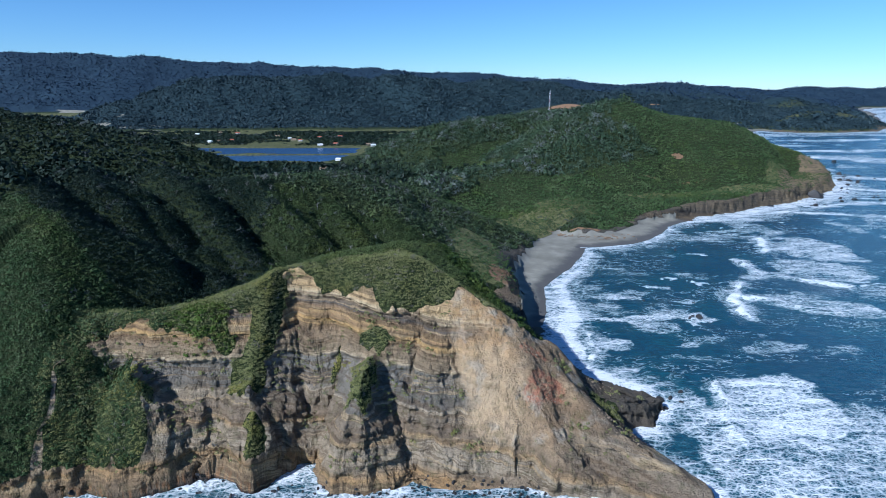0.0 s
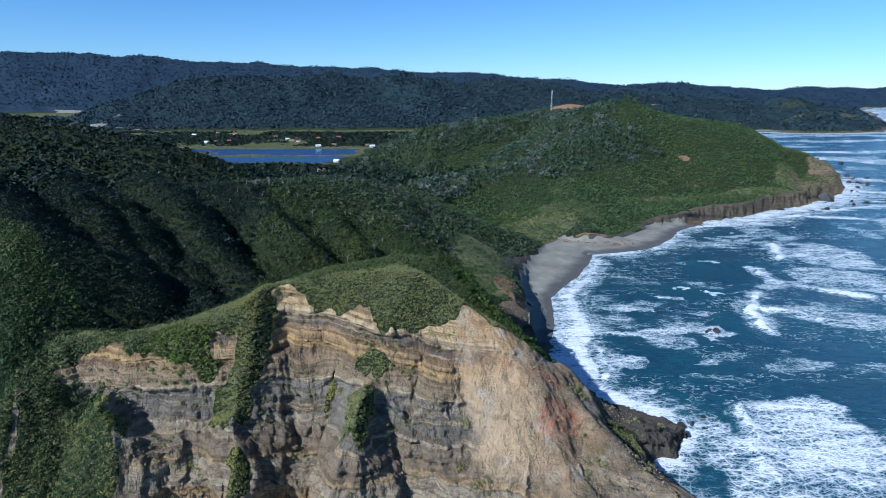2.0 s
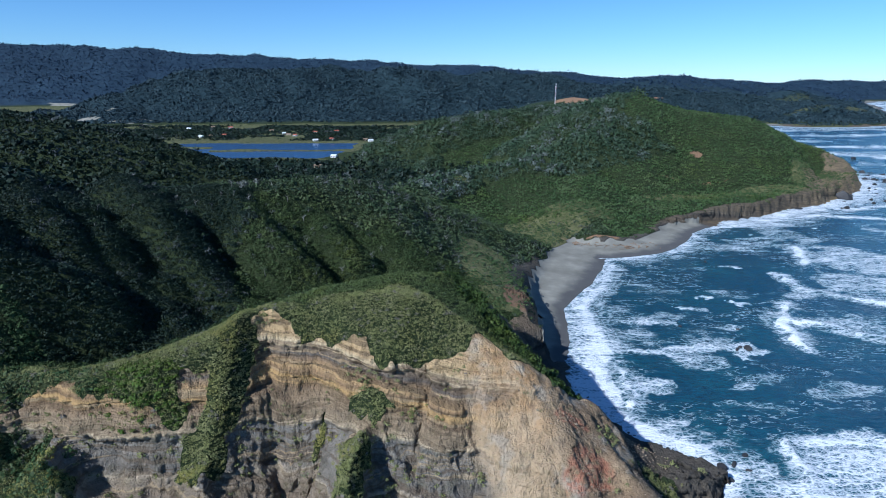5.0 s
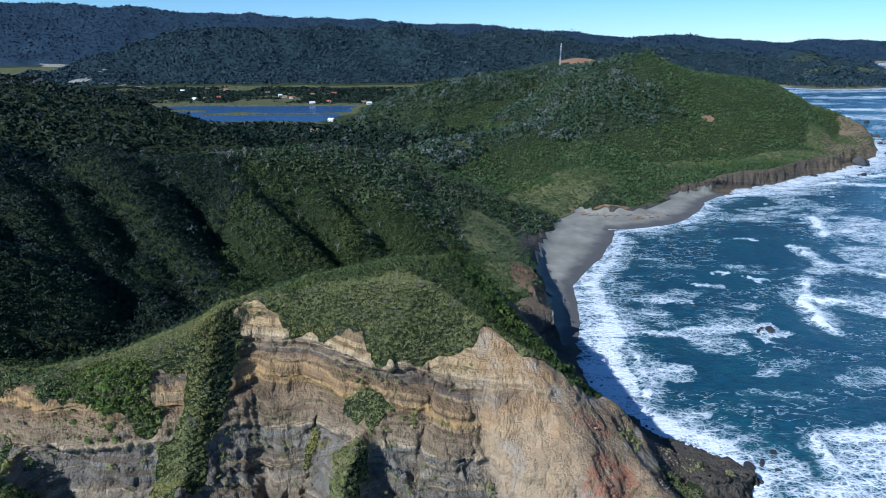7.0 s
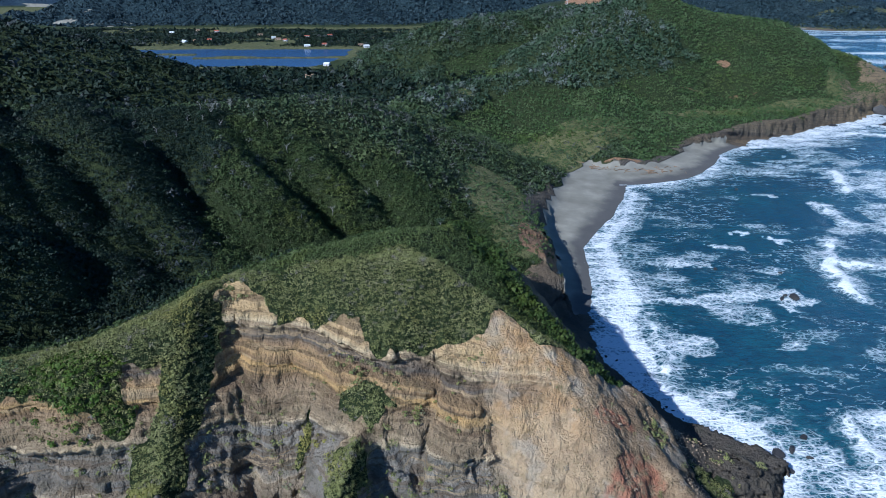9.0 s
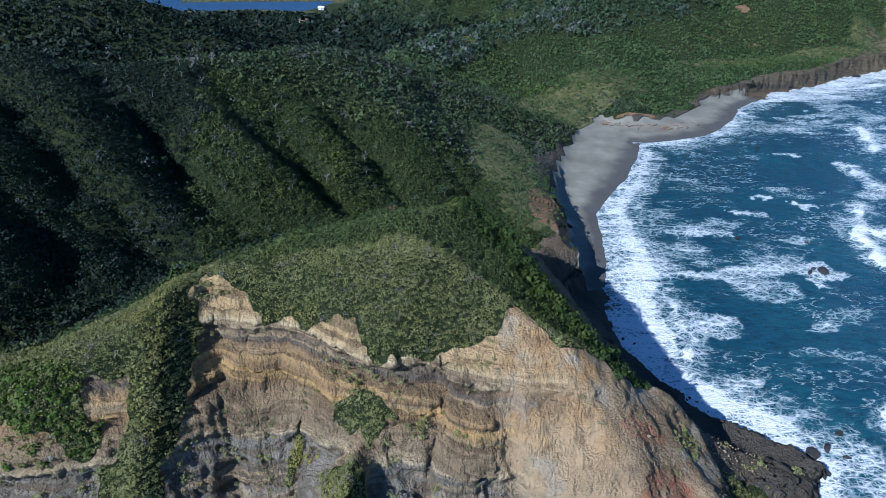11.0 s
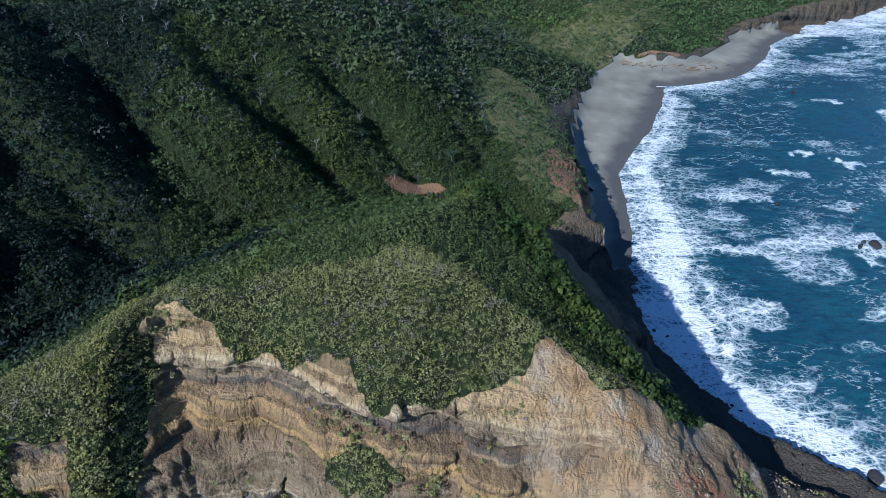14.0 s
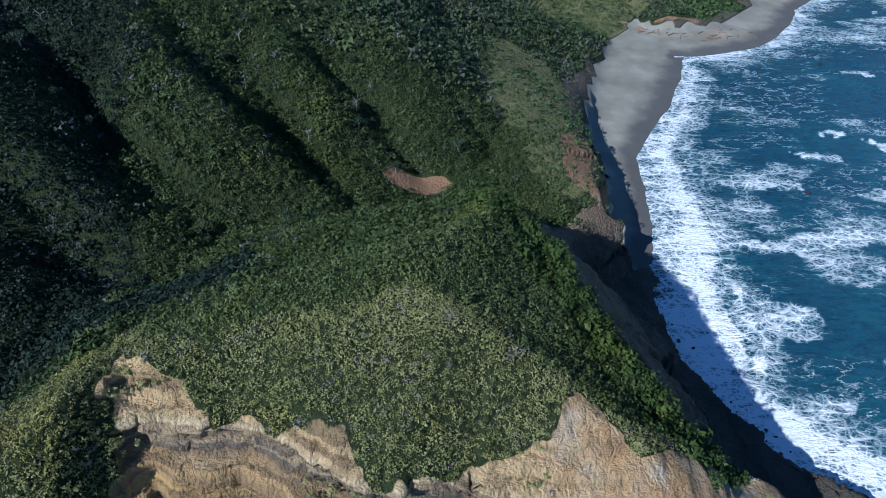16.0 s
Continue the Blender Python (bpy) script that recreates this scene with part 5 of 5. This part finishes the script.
def mast(x, y):
    """A guyed-looking lattice mast with aerials and a hut."""
    thing = new("radio_mast")
    thing.matrix_world = pose(x, y, ground_at(x, y) - 0.2)
    foot = [(1.6 * math.cos(a), 1.6 * math.sin(a)) for a in (0.5, 2.594, 4.689)]
    for fx, fy in foot:
        part("leg", tube(bmesh.new(), (fx, fy, 0), (fx * 0.35, fy * 0.35, 40), 0.15, 0.12), STEEL, thing)
    for k in range(13):
        z0, z1 = 3 * k, 3 * k + 3
        s0, s1 = 1 - 0.65 * z0 / 42, 1 - 0.65 * z1 / 42
        bm = bmesh.new()
        for i in range(3):
            a, b = foot[i], foot[(i + 1) % 3]
            tube(bm, (a[0] * s0, a[1] * s0, z0), (b[0] * s1, b[1] * s1, z1), 0.06, 0.06, 4)
            tube(bm, (a[0] * s1, a[1] * s1, z1), (b[0] * s1, b[1] * s1, z1), 0.05, 0.05, 4)
        part("brace", bm, RED_PAINT if (k // 2) % 2 else STEEL, thing)
    for z, a in ((34, 0.3), (34, 2.4), (34, 4.5), (38, 1.3), (29, 3.6)):
        part("aerial", box((0.3, 0.5, 1.8), (1.3 * math.cos(a), 1.3 * math.sin(a), z), Matrix.Rotation(a, 4, "Z"), 0.05), WALLS[0], thing)
    part("hut", box((4, 3, 2.8), (5, 0, 1.4), None, 0.08), CONCRETE, thing)
    return tagged(thing, "tall pale lattice radio mast on the wooded hilltop", "mast")


mast(190, 1100)


def dead_tree(seed):
    """A bare grey tree: trunk, limbs and twigs."""
    r = random.Random(seed)
    thing = new("dead_tree")
    trunk = part("trunk", tube(tube(bmesh.new(), (0, 0, -0.4), (0.2, 0.1, 2.6), 0.17, 0.12), (0.2, 0.1, 2.5), (0.1, 0.3, 4.6), 0.12, 0.06), BARK, thing)
    for k in range(7):
        z = r.uniform(1.6, 4.4)
        a = r.uniform(0, 6.28)
        tip = Vector((1.5 * math.cos(a), 1.5 * math.sin(a), z + r.uniform(0.7, 1.6)))
        bm = tube(bmesh.new(), (0.15, 0.15, z), tip, 0.075, 0.035, 5)
        for j in range(4):
            b = a + r.uniform(-1, 1)
            root = Vector((0.15, 0.15, z)).lerp(tip, r.uniform(0.45, 1.0))
            tube(bm, root, root + Vector((0.8 * math.cos(b), 0.8 * math.sin(b), r.uniform(0.2, 0.9))), 0.04, 0.02, 4)
        part("limb", bm, BARK, thing)
    return tagged(thing, "bare grey dead tree standing among dense green scrub", "tree", "dead trees on the slope")


def small_tree(seed):
    """A low wind-bent tree with a broken leafy crown."""
    r = np.random.default_rng(seed)
    thing = new("tree")
    bm = tube(bmesh.new(), (0, 0, -0.4), (0.3, 0.2, 2.0), 0.2, 0.14)
    for k in range(5):
        a = k * 1.25 + r.uniform(-0.4, 0.4)
        tube(bm, (0.3, 0.2, 1.7), (0.3 + 1.3 * math.cos(a), 0.2 + 1.3 * math.sin(a), 3.1), 0.09, 0.04, 5)
    part("trunk", bm, BARK, thing)
    n = 420
    lump = r.normal(size=(9, 3)) * (1.1, 1.1, 0.55) + (0.3, 0.2, 3.4)
    at = lump[r.integers(0, 9, n)] + r.normal(size=(n, 3)) * (0.5, 0.5, 0.36)
    u, v = r.normal(size=(n, 3)), r.normal(size=(n, 3))
    u, v = 0.26 * u / np.linalg.norm(u, axis=1, keepdims=True), 0.2 * v / np.linalg.norm(v, axis=1, keepdims=True)
    verts = np.stack([at + u, at - u * 0.6 + v, at - u * 0.6 - v], 1).reshape(-1, 3)
    me = bpy.data.meshes.new("crown")
    me.from_pydata(verts.tolist(), [], np.arange(3 * n).reshape(-1, 3).tolist())
    me.materials.append(LEAF_HILL)
    crown = new("crown", me)
    crown.parent = thing
    return tagged(thing, "low wind-bent tree with a broken grey-green crown", "tree", "trees on the slope")


def spread(makers, count, bounds, seed, sizes):
    """Sets copies of a few trees about a stretch of the slope."""
    r = random.Random(seed)
    firsts = [m for m in makers]
    done = 0
    while done < count:
        x, y = r.uniform(*bounds[:2]), r.uniform(*bounds[2:])
        z = ground_at(x, y)
        ax, ay, az = np.array([x]), np.array([y]), np.array([z])
        c = covers(ax, ay, az)
        if z < 14 or over_crest(ax, ay, az)[0] or c["bare"][0] > 0.2 or c["grass"][0] > 0.4:
            continue
        k = r.uniform(*sizes)
        m = pose(x, y, z, 0, 0, r.uniform(0, 360))
        thing = firsts[done] if done < len(firsts) else copy_thing(firsts[done % len(firsts)], m)
        thing.matrix_world = m @ Matrix.Scale(k, 4)
        done += 1


spread([dead_tree(k) for k in range(4)], 70, (-190, 10, 300, 430), 5, (0.4, 0.75))
spread([small_tree(k) for k in range(4)], 110, (-230, 30, 270, 440), 6, (0.5, 0.95))


def scree():
    """Loose stones lying over the slipped face."""
    r = np.random.default_rng(14)
    x, y = r.uniform(2, 78, 5200), r.uniform(160, 214, 5200)
    z = land(x, y)
    c = covers(x, y, z)
    ok = (c["bare"] > 0.6) & (c["slip"] > 0.5) & (z > 1.5) & (fractal(x, y, 14, 3, 88) + 0.3 * r.normal(size=len(x)) + (x - 38) * 0.012 > 0.1)
    x, y, z = x[ok], y[ok], z[ok]
    base = [(1, 0, 0), (-0.9, 0.2, 0.1), (0.1, 0.95, -0.1), (-0.1, -0.9, 0.05), (0.1, 0.1, 0.8), (0, -0.1, -0.8)]
    tris = [(0, 2, 4), (2, 1, 4), (1, 3, 4), (3, 0, 4), (2, 0, 5), (1, 2, 5), (3, 1, 5), (0, 3, 5)]
    n = len(x)
    s = r.uniform(0.1, 0.32, n) * (1 + 1.2 * (r.uniform(size=n) > 0.96))
    v = np.array(base)[None] * s[:, None, None] * r.uniform(0.6, 1.25, (n, 6, 3)) + np.stack([x, y, z + 0.1], 1)[:, None, :]
    f = (np.array(tris)[None] + 6 * np.arange(n)[:, None, None]).reshape(-1, 3)
    me = bpy.data.meshes.new("scree")
    me.from_pydata(v.reshape(-1, 3).tolist(), [], f.tolist())
    me.materials.append(plain("scree_stone", (0.27, 0.20, 0.13), 0.9, 0.4, 0.4))
    return tagged(new("scree", me), "loose pale brown stones scattered over the slipped cliff face", "stones", kind="stuff")


scree()


# driftwood heaped at the head of the beach
def driftwood(at, turn, length, radius):
    bm = bmesh.new()
    rings = []
    for k in range(6):
        u = k / 5
        r = radius * (1 - 0.45 * u) * (1 + 0.2 * math.sin(9 * u + turn))
        rings.append([bm.verts.new(((u - 0.5) * length, r * math.cos(a * math.pi / 4) + 0.3 * radius * math.sin(5 * u + turn), radius * 0.8 + r * math.sin(a * math.pi / 4))) for a in range(8)])
    for p, q in zip(rings, rings[1:]):
        for a in range(8):
            bm.faces.new((p[a], p[(a + 1) % 8], q[(a + 1) % 8], q[a]))
    bm.faces.new(rings[0][::-1])
    bm.faces.new(rings[-1])
    me = bpy.data.meshes.new("driftwood_log")
    bm.to_mesh(me)
    bm.free()
    me.materials.append(DRIFTWOOD)
    ob = new("driftwood_log", me)
    ob.matrix_world = pose(*at, 0, 0, turn)
    tagged(ob, "weathered brown driftwood log lying on grey sand", "driftwood", "driftwood on the beach")


DRIFTWOOD = plain("weathered_wood", (0.20, 0.135, 0.085), 0.9, 0.8, 0.4)
for k in range(70):
    u = rng.random()
    x, y = 100 + 62 * u + rng.gauss(0, 4), 499 - 10 * math.sin(3 * u) + rng.gauss(0, 3)
    driftwood((x, y, ground_at(x, y)), rng.uniform(-80, 80), rng.uniform(2, 6), rng.uniform(0.15, 0.35))
